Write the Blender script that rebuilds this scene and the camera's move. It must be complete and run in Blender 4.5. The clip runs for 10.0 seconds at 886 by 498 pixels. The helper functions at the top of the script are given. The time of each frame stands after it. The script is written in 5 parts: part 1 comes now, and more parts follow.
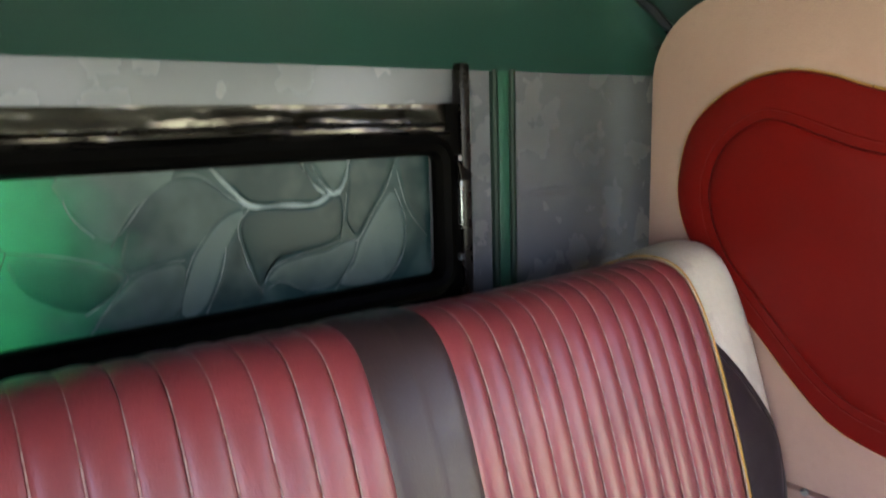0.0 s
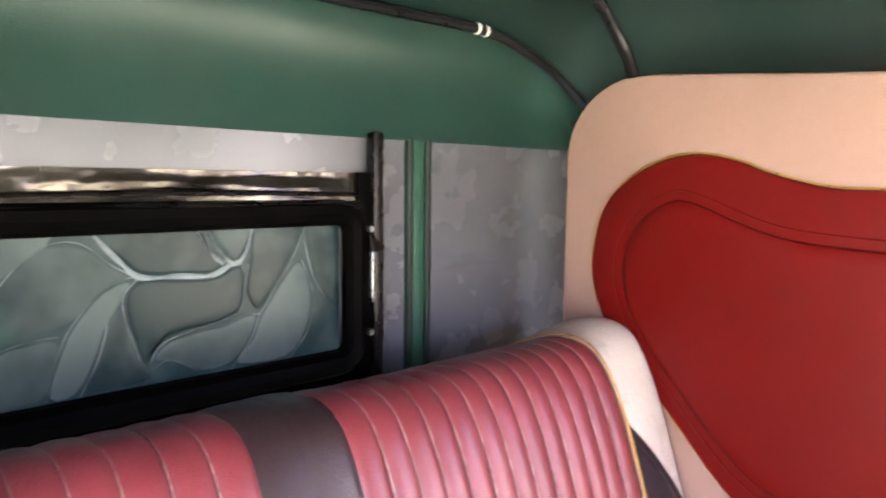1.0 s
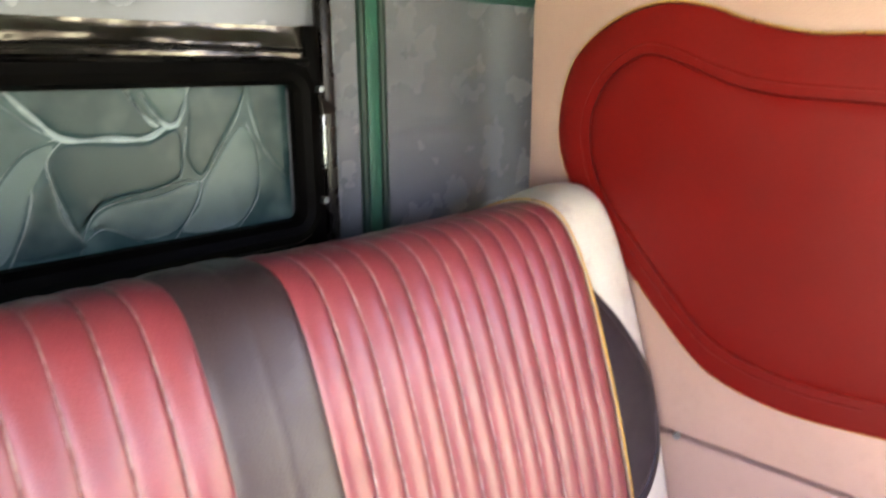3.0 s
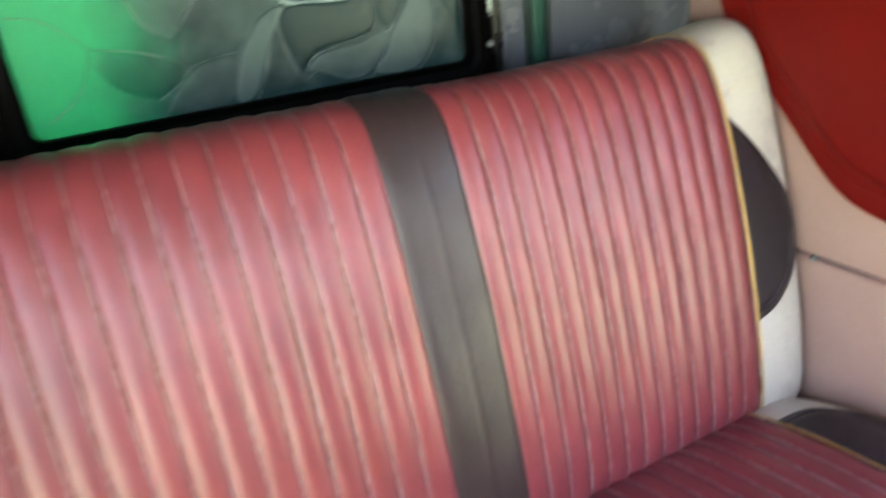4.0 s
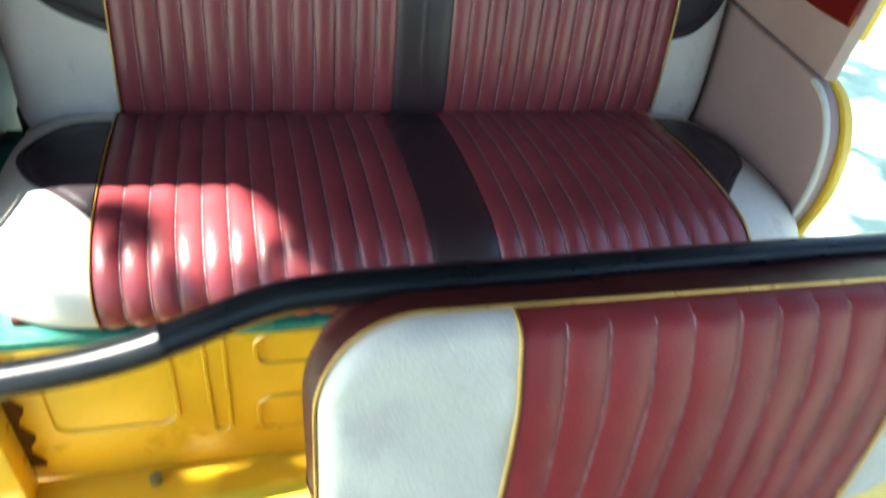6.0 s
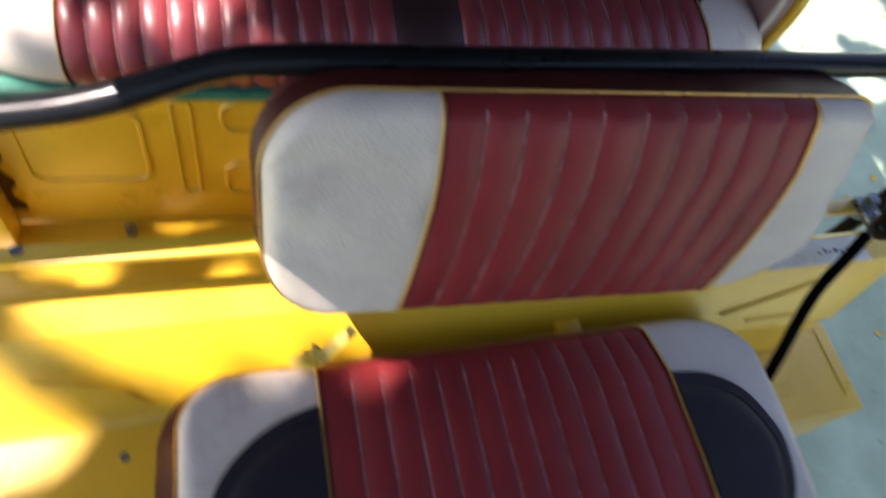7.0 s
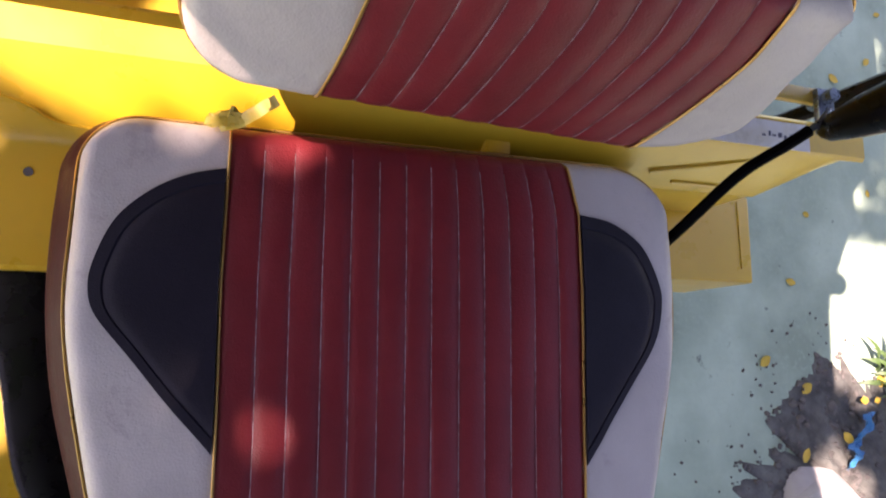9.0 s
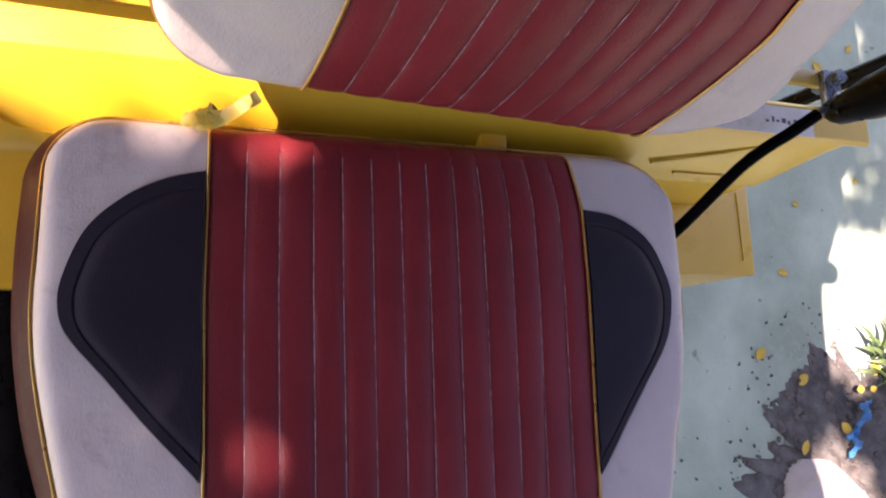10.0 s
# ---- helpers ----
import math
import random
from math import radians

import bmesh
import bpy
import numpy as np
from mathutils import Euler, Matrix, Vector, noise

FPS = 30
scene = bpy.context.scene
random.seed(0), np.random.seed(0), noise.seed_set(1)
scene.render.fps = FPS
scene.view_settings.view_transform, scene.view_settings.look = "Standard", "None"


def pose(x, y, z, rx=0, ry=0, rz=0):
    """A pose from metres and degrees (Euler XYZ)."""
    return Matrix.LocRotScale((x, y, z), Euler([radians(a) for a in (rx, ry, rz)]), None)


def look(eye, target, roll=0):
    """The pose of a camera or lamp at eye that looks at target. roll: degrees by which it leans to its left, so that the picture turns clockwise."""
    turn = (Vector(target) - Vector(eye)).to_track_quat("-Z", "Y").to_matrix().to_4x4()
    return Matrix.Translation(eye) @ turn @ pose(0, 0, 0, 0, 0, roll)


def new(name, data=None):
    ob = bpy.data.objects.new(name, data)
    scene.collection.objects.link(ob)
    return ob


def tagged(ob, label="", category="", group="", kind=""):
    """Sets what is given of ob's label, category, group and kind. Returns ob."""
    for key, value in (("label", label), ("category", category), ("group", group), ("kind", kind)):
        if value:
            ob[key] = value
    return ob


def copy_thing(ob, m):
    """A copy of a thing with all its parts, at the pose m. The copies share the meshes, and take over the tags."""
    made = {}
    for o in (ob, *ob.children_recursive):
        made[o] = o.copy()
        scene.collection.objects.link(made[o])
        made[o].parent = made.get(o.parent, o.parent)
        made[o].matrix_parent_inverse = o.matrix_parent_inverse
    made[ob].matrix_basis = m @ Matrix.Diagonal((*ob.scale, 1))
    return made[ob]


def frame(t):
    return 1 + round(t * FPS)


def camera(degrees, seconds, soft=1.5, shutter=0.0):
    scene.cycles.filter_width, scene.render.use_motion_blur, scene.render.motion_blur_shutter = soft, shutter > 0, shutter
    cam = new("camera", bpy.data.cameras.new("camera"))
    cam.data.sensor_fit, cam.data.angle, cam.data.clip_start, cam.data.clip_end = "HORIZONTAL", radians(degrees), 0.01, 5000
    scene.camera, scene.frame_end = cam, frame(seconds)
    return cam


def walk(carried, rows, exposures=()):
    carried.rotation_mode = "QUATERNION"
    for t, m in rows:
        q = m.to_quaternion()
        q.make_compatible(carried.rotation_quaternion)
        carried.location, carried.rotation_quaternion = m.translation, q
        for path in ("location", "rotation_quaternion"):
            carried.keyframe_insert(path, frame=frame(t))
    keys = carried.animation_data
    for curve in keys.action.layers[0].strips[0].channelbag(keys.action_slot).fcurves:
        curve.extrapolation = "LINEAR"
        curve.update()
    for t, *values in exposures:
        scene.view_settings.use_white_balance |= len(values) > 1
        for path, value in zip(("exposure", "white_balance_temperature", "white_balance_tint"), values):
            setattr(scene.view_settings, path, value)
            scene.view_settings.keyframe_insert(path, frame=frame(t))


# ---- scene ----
# ============ camera ============
cam = camera(64.0, 10.0, soft=1.9, shutter=0.6)
PATH = [
    (0, (-0.263, -0.34, 1.331), (0.943, 1.218, 0.991), -1.7),
    (0.2, (-0.26, -0.332, 1.349), (0.95, 1.231, 1.043), -2.7),
    (0.5, (-0.252, -0.332, 1.359), (0.996, 1.213, 1.122), -1.5),
    (1, (-0.233, -0.317, 1.345), (1.161, 1.105, 1.162), 0.5),
    (1.5, (-0.226, -0.32, 1.352), (1.235, 1.033, 1.164), 0.4),
    (1.8, (-0.197, -0.322, 1.35), (1.308, 0.975, 1.12), 0.3),
    (2, (-0.188, -0.311, 1.326), (1.338, 0.963, 1.103), 0.5),
    (2.2, (-0.183, -0.304, 1.323), (1.336, 0.97, 1.054), 0.7),
    (3.3, (-0.209, -0.325, 1.304), (1.092, 1.085, 0.737), -1.8),
    (3.5, (-0.223, -0.369, 1.288), (0.963, 1.137, 0.716), -1.6),
    (3.8, (-0.227, -0.441, 1.285), (0.786, 1.146, 0.609), -3.4),
    (4, (-0.225, -0.494, 1.315), (0.574, 1.148, 0.5), -6.1),
    (4.2, (-0.227, -0.518, 1.329), (0.462, 1.134, 0.431), -6.3),
    (4.5, (-0.225, -0.587, 1.333), (0.434, 1.001, 0.311), -1.7),
    (4.8, (-0.229, -0.656, 1.356), (0.226, 0.954, 0.261), -2.2),
    (5, (-0.201, -0.699, 1.365), (0.251, 0.866, 0.204), 1.1),
    (5.3, (-0.197, -0.763, 1.352), (0.341, 0.766, 0.177), 3.6),
    (5.5, (-0.209, -0.793, 1.339), (0.332, 0.704, 0.129), 5.4),
    (5.7, (-0.203, -0.849, 1.294), (0.317, 0.62, 0.04), 7.6),
    (6.8, (-0.18, -0.95, 1.333), (0.301, 0.104, -0.298), 17.7),
    (7, (-0.173, -0.954, 1.339), (0.337, -0.02, -0.355), 22.4),
    (7.2, (-0.149, -0.94, 1.352), (0.386, -0.168, -0.41), 31.8),
    (7.5, (-0.137, -0.94, 1.35), (0.43, -0.251, -0.441), 38.9),
    (7.8, (-0.131, -0.93, 1.352), (0.514, -0.449, -0.483), 56.7),
    (8, (-0.124, -0.934, 1.354), (0.519, -0.49, -0.487), 59.3),
    (8.5, (-0.135, -0.93, 1.352), (0.497, -0.539, -0.504), 64.3),
    (9, (-0.136, -0.933, 1.354), (0.491, -0.591, -0.514), 65.8),
    (9.5, (-0.134, -0.94, 1.346), (0.518, -0.64, -0.521), 69.2),
    (10, (-0.137, -0.927, 1.311), (0.539, -0.578, -0.538), 65.1),
]
EXPOSURES = [(0, 4.0, 7150, 31), (0.5, 4.5, 7100, 31), (1.0, 4.92, 7350, 50), (2.2, 5.0, 7450, 58), (3.3, 4.85, 7600, 26), (4.0, 4.65, 7500, 17), (4.5, 4.75, 7100, 6), (5.0, 4.7, 6650, 2),
             (5.7, 3.8, 6350, 0), (6.8, 2.08, 6800, 22), (8.0, 2.0, 7150, 33), (9.0, 2.15, 7250, 42), (10.0, 2.25, 7400, 49)]
walk(cam, [(t, look(eye, target, roll)) for t, eye, target, roll in PATH], EXPOSURES)

# ============ world and sun ============
SUN_UP = 60.0
world = bpy.data.worlds.new("sky")
scene.world = world
world.use_nodes = True
wn = world.node_tree
sky = wn.nodes.new("ShaderNodeTexSky")
sky.sky_type = "NISHITA"
sky.sun_disc = False
sky.sun_elevation = radians(SUN_UP)
sky.sun_rotation = radians(270)
wn.links.new(sky.outputs[0], wn.nodes["Background"].inputs[0])
wn.nodes["Background"].inputs[1].default_value = 0.09
lamp = bpy.data.lights.new("sun", "SUN")
lamp.energy, lamp.angle, lamp.color = 5.0, radians(0.45), (1.0, 0.95, 0.87)
sun = new("sun", lamp)
sun_dir = Vector((-math.cos(radians(SUN_UP)), 0.0, math.sin(radians(SUN_UP))))
sun.matrix_world = look(sun_dir * 30, (0, 0, 0))


# ============ materials ============
def material(name, base, rough=0.5, second=None, mix_scale=6.0, grain=0.0, grain_scale=900.0, metal=0.0, wave=0.0,
             spots=None, coat=0.0, rough_var=0.08, ior=1.45, gloss=0.5, coat_rough=0.12, mix_range=(0.35, 0.7), bump2=0.0, bump2_scale=40.0, drips=None):
    """A procedural surface: two colours mixed by large noise, fine specks, varied gloss and a fine bump."""
    m = bpy.data.materials.new(name)
    m.use_nodes = True
    n, k = m.node_tree.nodes, m.node_tree.links
    b = n["Principled BSDF"]
    co = n.new("ShaderNodeTexCoord")

    def noise_at(scale, detail=4.0, rgh=0.55):
        t = n.new("ShaderNodeTexNoise")
        t.inputs["Scale"].default_value, t.inputs["Detail"].default_value, t.inputs["Roughness"].default_value = scale, detail, rgh
        k.new(co.outputs["Object"], t.inputs["Vector"])
        return t.outputs["Fac"]

    def span(value, a, z, lo, hi):
        r = n.new("ShaderNodeMapRange")
        for i, v in enumerate((a, z, lo, hi)):
            r.inputs[i + 1].default_value = v
        k.new(value, r.inputs[0])
        return r.outputs[0]

    def blend(fac, a, z):
        x = n.new("ShaderNodeMix")
        x.data_type = "RGBA"
        k.new(fac, x.inputs[0])
        for s, v in ((6, a), (7, z)):
            if isinstance(v, tuple):
                x.inputs[s].default_value = (*v, 1)
            else:
                k.new(v, x.inputs[s])
        return x.outputs[2]

    second = second or tuple(c * 0.8 for c in base)
    col = blend(span(noise_at(mix_scale, 5), *mix_range, 0, 1), base, second)
    fine = tuple(c * 0.86 for c in base)
    col = blend(span(noise_at(mix_scale * 17, 3), 0.52, 0.75, 0, 0.6), col, fine)
    if drips:
        # runs of dried water: noise drawn out along z
        mp = n.new("ShaderNodeMapping")
        mp.inputs["Scale"].default_value = (1.0, 1.0, 0.14)
        k.new(co.outputs["Object"], mp.inputs["Vector"])
        run = n.new("ShaderNodeTexNoise")
        run.inputs["Scale"].default_value, run.inputs["Detail"].default_value = drips[1], 5.0
        k.new(mp.outputs[0], run.inputs["Vector"])
        col = blend(span(run.outputs["Fac"], 0.47, 0.63, 0, 0.75), col, drips[0])
    if spots:
        col = blend(span(noise_at(spots[1], 6, 0.65), spots[2], spots[2] + 0.06, 0, 1), col, spots[0])
    k.new(col, b.inputs["Base Color"])
    k.new(span(noise_at(mix_scale * 3, 4), 0.3, 0.7, max(0.02, rough - rough_var), min(1, rough + rough_var)), b.inputs["Roughness"])
    b.inputs["Metallic"].default_value = metal
    b.inputs["IOR"].default_value = ior
    b.inputs["Coat Weight"].default_value = coat
    b.inputs["Specular IOR Level"].default_value = gloss
    b.inputs["Coat Roughness"].default_value = coat_rough
    last = None
    if grain:
        v = n.new("ShaderNodeTexVoronoi")
        v.inputs["Scale"].default_value = grain_scale
        k.new(co.outputs["Object"], v.inputs["Vector"])
        p = n.new("ShaderNodeBump")
        p.inputs["Strength"].default_value, p.inputs["Distance"].default_value = grain, 0.0006
        k.new(v.outputs["Distance"], p.inputs["Height"])
        last = p
    if bump2:
        p = n.new("ShaderNodeBump")
        p.inputs["Strength"].default_value, p.inputs["Distance"].default_value = bump2, 0.004
        k.new(noise_at(bump2_scale, 4), p.inputs["Height"])
        if last:
            k.new(last.outputs[0], p.inputs["Normal"])
        last = p
    if last:
        k.new(last.outputs[0], b.inputs["Normal"])
    return m


MAROON = material("maroon_leatherette", (0.200, 0.032, 0.038), 0.37, (0.148, 0.0225, 0.028), 13, 0.4, 600, bump2=0.16, bump2_scale=85, coat=0.3, coat_rough=0.22, gloss=0.42)
# MAROON copied for the driver cushions, duller and redder to cut reflected light
MATT_MAROON = material("matt_maroon_leatherette", (0.212, 0.0215, 0.0235), 0.45, (0.158, 0.0155, 0.017), 13, 0.4, 600, bump2=0.2, bump2_scale=60, coat=0.06, coat_rough=0.3, gloss=0.3)
PLUM_PAD = material("plum_black_leatherette", (0.020, 0.0135, 0.0175), 0.42, (0.0145, 0.0105, 0.0135), 12, 0.3, 800, bump2=0.1, gloss=0.34)
RUST = material("rusty_steel", (0.10, 0.035, 0.012), 0.8, (0.03, 0.012, 0.006), 45, bump2=0.5, bump2_scale=120)
# darker copy of LINER: the shade under the roof is in its colour
SHADED_LINER = material("shaded_green_liner", (0.0032, 0.0195, 0.0165), 0.5, (0.002, 0.013, 0.011), 5, 0.2, 600, gloss=0.4)
RED = material("red_leatherette", (0.112, 0.0038, 0.0028), 0.44, (0.090, 0.0030, 0.0022), 6, 0.25, 700, bump2=0.10, bump2_scale=25, gloss=0.17)
BROWN = material("dark_brown_leatherette", (0.034, 0.017, 0.018), 0.40, (0.023, 0.012, 0.013), 10, 0.4, 500, bump2=0.22, bump2_scale=60, coat=0.08, coat_rough=0.35, gloss=0.42)
BLACK_PAD = material("black_suede_leatherette", (0.0135, 0.0112, 0.0165), 0.55, (0.0165, 0.014, 0.020), 12, 0.3, 800, bump2=0.1, gloss=0.18)
BOXING = material("plum_leatherette", (0.055, 0.0105, 0.009), 0.4, (0.04, 0.008, 0.007), 10, 0.3, 700, bump2=0.15, bump2_scale=50, gloss=0.1)
CREAM = material("cream_leatherette", (0.55, 0.50, 0.43), 0.44, (0.45, 0.405, 0.345), 10, 0.35, 500, bump2=0.32, bump2_scale=38, spots=((0.44, 0.385, 0.335), 17, 0.585), gloss=0.4)
TAN = material("tan_leatherette", (0.333, 0.212, 0.178), 0.5, (0.283, 0.178, 0.149), 5, 0.4, 500, bump2=0.12, bump2_scale=35)
GOLD = material("gold_piping", (0.50, 0.29, 0.075), 0.34, (0.42, 0.23, 0.06), 30, 0.0, metal=0.55, rough_var=0.1)
YELLOW = material("yellow_body_paint", (0.71, 0.44, 0.024), 0.33, (0.62, 0.365, 0.014), 5, 0.0, coat=0.5, coat_rough=0.36, bump2=0.05, bump2_scale=25,
                  spots=((0.35, 0.2, 0.03), 45, 0.70))
TEAL_PAINT = material("teal_green_paint", (0.012, 0.17, 0.12), 0.3, (0.01, 0.13, 0.095), 8, coat=0.2)
LINER = material("green_vinyl_liner", (0.0066, 0.040, 0.032), 0.40, (0.0050, 0.030, 0.0235), 3, 0.2, 600, bump2=0.06, bump2_scale=12, gloss=0.5)
GREY_PANEL = material("smeared_grey_panel", (0.108, 0.117, 0.134), 0.27, (0.072, 0.080, 0.093), 6, 0.0, gloss=0.55, mix_range=(0.2, 0.8), bump2=0.03, bump2_scale=7, metal=0.15, rough_var=0.015, drips=((0.094, 0.102, 0.118), 9.0))
BLACK_GLOSS = material("black_gloss_plastic", (0.003, 0.0028, 0.0025), 0.28, (0.005, 0.004, 0.004), 14, gloss=0.22, bump2=0.06, bump2_scale=20)
BLACK_RUBBER = material("black_rubber", (0.0007, 0.0006, 0.0006), 0.5, (0.0015, 0.0013, 0.0012), 20, 0.1, 400, gloss=0.03)
BLACK_PAINT = material("black_enamel_tube", (0.005, 0.006, 0.007), 0.32, (0.008, 0.008, 0.009), 12, coat=0.08, gloss=0.25)
FOIL = material("crumpled_black_film", (0.125, 0.112, 0.098), 0.17, (0.022, 0.018, 0.015), 10, metal=0.85, bump2=0.3, bump2_scale=15, mix_range=(0.42, 0.6))
TRIM_GREEN = material("dark_green_rubber_trim", (0.003, 0.018, 0.013), 0.46, (0.002, 0.012, 0.009), 20, gloss=0.25)
TRIM_PALE = material("green_plastic_band", (0.010, 0.066, 0.045), 0.4, (0.008, 0.05, 0.034), 20, gloss=0.35)
STEEL = material("zinc_plated_steel", (0.26, 0.30, 0.31), 0.3, (0.17, 0.19, 0.2), 60, metal=0.9)
GLARE = material("pale_glare", (0.70, 0.70, 0.62), 0.3, (0.62, 0.58, 0.42), 30)
PALE_SEAM = material("pale_seam_line", (0.34, 0.22, 0.215), 0.6, (0.16, 0.06, 0.06), 120, mix_range=(0.4, 0.6))
INK = material("grey_ink", (0.10, 0.10, 0.11), 0.6)
PAPER_TAPE = material("yellow_tape", (0.78, 0.55, 0.04), 0.4, (0.74, 0.60, 0.2), 40)
CONCRETE = material("green_grey_concrete", (0.40, 0.52, 0.37), 0.75, (0.24, 0.325, 0.225), 4.5, 0.0, spots=((0.11, 0.135, 0.11), 13, 0.65), bump2=0.35, bump2_scale=22, mix_range=(0.36, 0.66))
SOIL = material("dark_soil", (0.055, 0.054, 0.046), 0.9, (0.15, 0.155, 0.13), 20, bump2=0.8, bump2_scale=70)
GRIT = material("dark_grit", (0.13, 0.12, 0.105), 0.85, (0.07, 0.065, 0.055), 30, bump2=0.5, bump2_scale=90)
STONE = material("pale_stone", (0.42, 0.40, 0.36), 0.8, (0.30, 0.28, 0.26), 10, bump2=0.6, bump2_scale=40)
LEAF_DRY = material("yellow_dry_leaf", (0.60, 0.42, 0.05), 0.6, (0.45, 0.28, 0.03), 40)
LEAF = material("green_leaf", (0.06, 0.11, 0.03), 0.5, (0.04, 0.08, 0.02), 10)
BLUE = material("blue_plastic_rag", (0.02, 0.16, 0.36), 0.35, (0.03, 0.22, 0.4), 30, bump2=0.5, bump2_scale=80)
BARK = material("brown_bark", (0.12, 0.085, 0.06), 0.9, (0.08, 0.055, 0.04), 8, bump2=0.8, bump2_scale=30)
WHITE_PAINT = material("white_paint", (0.72, 0.72, 0.70), 0.4, (0.62, 0.62, 0.6), 12)
LEAD = material("pale_leading", (0.19, 0.245, 0.255), 0.55, (0.02, 0.04, 0.042), 22, mix_range=(0.40, 0.58), gloss=0.3)


def pane_material():
    """Frosted film on glass: leaf-shaped cells in grey-teal, a green glow from behind coloured into one end; light
    comes through it.
    """
    m = bpy.data.materials.new("leaf_pattern_frosted_glass")
    m.use_nodes = True
    n, k = m.node_tree.nodes, m.node_tree.links
    n.remove(n["Principled BSDF"])
    co = n.new("ShaderNodeTexCoord")
    ramp = n.new("ShaderNodeValToRGB")
    els = ramp.color_ramp.elements
    els[0].position, els[0].color = 0.1, (0.015, 0.043, 0.046, 1)
    els[1].position, els[1].color = 0.9, (0.100, 0.155, 0.152, 1)
    info = n.new("ShaderNodeObjectInfo")
    cloud = n.new("ShaderNodeTexNoise")
    cloud.inputs["Scale"].default_value = 24
    k.new(co.outputs["Object"], cloud.inputs["Vector"])
    both = n.new("ShaderNodeMath")
    both.operation = "MULTIPLY_ADD"
    both.inputs[1].default_value = 0.95
    k.new(info.outputs["Random"], both.inputs[0])
    k.new(cloud.outputs["Fac"], both.inputs[2])
    low = n.new("ShaderNodeMath")
    low.operation = "SUBTRACT"
    low.inputs[1].default_value = 0.47
    k.new(both.outputs[0], low.inputs[0])
    k.new(low.outputs[0], ramp.inputs[0])
    xyz = n.new("ShaderNodeSeparateXYZ")
    k.new(co.outputs["Object"], xyz.inputs[0])
    soft = n.new("ShaderNodeTexNoise")
    soft.inputs["Scale"].default_value = 14
    k.new(co.outputs["Object"], soft.inputs["Vector"])
    shift = n.new("ShaderNodeMath")
    shift.operation = "MULTIPLY_ADD"
    shift.inputs[1].default_value = 0.12
    k.new(soft.outputs["Fac"], shift.inputs[0])
    k.new(xyz.outputs[0], shift.inputs[2])
    green_glow = n.new("ShaderNodeMapRange")
    for i, v in enumerate((-0.15, -0.05, 1, 0)):
        green_glow.inputs[i + 1].default_value = v
    k.new(shift.outputs[0], green_glow.inputs[0])
    mix = n.new("ShaderNodeMix")
    mix.data_type = "RGBA"
    mix.inputs[7].default_value = (0.0, 0.30, 0.155, 1)
    k.new(green_glow.outputs[0], mix.inputs[0])
    k.new(ramp.outputs[0], mix.inputs[6])
    grain = n.new("ShaderNodeTexNoise")
    grain.inputs["Scale"].default_value = 700
    k.new(co.outputs["Object"], grain.inputs["Vector"])
    bump = n.new("ShaderNodeBump")
    bump.inputs["Strength"].default_value, bump.inputs["Distance"].default_value = 0.15, 0.001
    k.new(grain.outputs["Fac"], bump.inputs["Height"])
    tl, df, gl = n.new("ShaderNodeBsdfTranslucent"), n.new("ShaderNodeBsdfDiffuse"), n.new("ShaderNodeBsdfGlossy")
    gl.inputs["Roughness"].default_value = 0.25
    for s in (tl, df):
        k.new(mix.outputs[2], s.inputs["Color"])
    for s in (tl, df, gl):
        k.new(bump.outputs[0], s.inputs["Normal"])
    a, b = n.new("ShaderNodeMixShader"), n.new("ShaderNodeMixShader")
    a.inputs[0].default_value, b.inputs[0].default_value = 0.5, 0.014
    k.new(tl.outputs[0], a.inputs[1])
    k.new(df.outputs[0], a.inputs[2])
    k.new(a.outputs[0], b.inputs[1])
    k.new(gl.outputs[0], b.inputs[2])
    k.new(b.outputs[0], n["Material Output"].inputs[0])
    return m


PANE = pane_material()


# ============ building blocks ============
def thing(name, at, label, category, group="", kind=""):
    ob = new(name)
    ob.location = at
    ob.empty_display_size = 0.05
    return tagged(ob, label, category, group, kind)


def part(name, bm, mat, parent=None, label="", sharp=35):
    me = bpy.data.meshes.new(name)
    bmesh.ops.recalc_face_normals(bm, faces=bm.faces)
    bm.to_mesh(me)
    bm.free()
    me.materials.append(mat)
    me.polygons.foreach_set("use_smooth", [True] * len(me.polygons))
    me.set_sharp_from_angle(angle=radians(sharp))
    ob = new(name, me)
    if parent:
        ob.parent = parent
        if parent.parent is None:
            ob.matrix_parent_inverse = parent.matrix_basis.inverted()
    if label:
        tagged(ob, label)
    return ob


def sheet(fn, us, vs):
    """A grid of quads through fn(u, v)."""
    bm = bmesh.new()
    rows = [[bm.verts.new(fn(u, v)) for v in vs] for u in us]
    for a, b in zip(rows, rows[1:]):
        for i in range(len(vs) - 1):
            bm.faces.new((a[i], b[i], b[i + 1], a[i + 1]))
    return bm


def steps(a, b, n):
    return [a + (b - a) * i / n for i in range(n + 1)]


def eased(n):
    """From 0 to 1 with close steps at both ends."""
    return [(1 - math.cos(math.pi * i / n)) / 2 for i in range(n + 1)]


def smooth_line(pts, per=6, closed=False):
    """A Catmull-Rom curve through the points."""
    p = [Vector(q) for q in pts]
    out, n = [], len(p)
    for i in range(n if closed else n - 1):
        a, b, c, d = (p[j % n] if closed else p[max(0, min(n - 1, j))] for j in (i - 1, i, i + 1, i + 2))
        for s in range(per):
            t = s / per
            out.append(0.5 * (2 * b + (c - a) * t + (2 * a - 5 * b + 4 * c - d) * t * t + (3 * b - a - 3 * c + d) * t ** 3))
    return out if closed else out + [p[-1]]


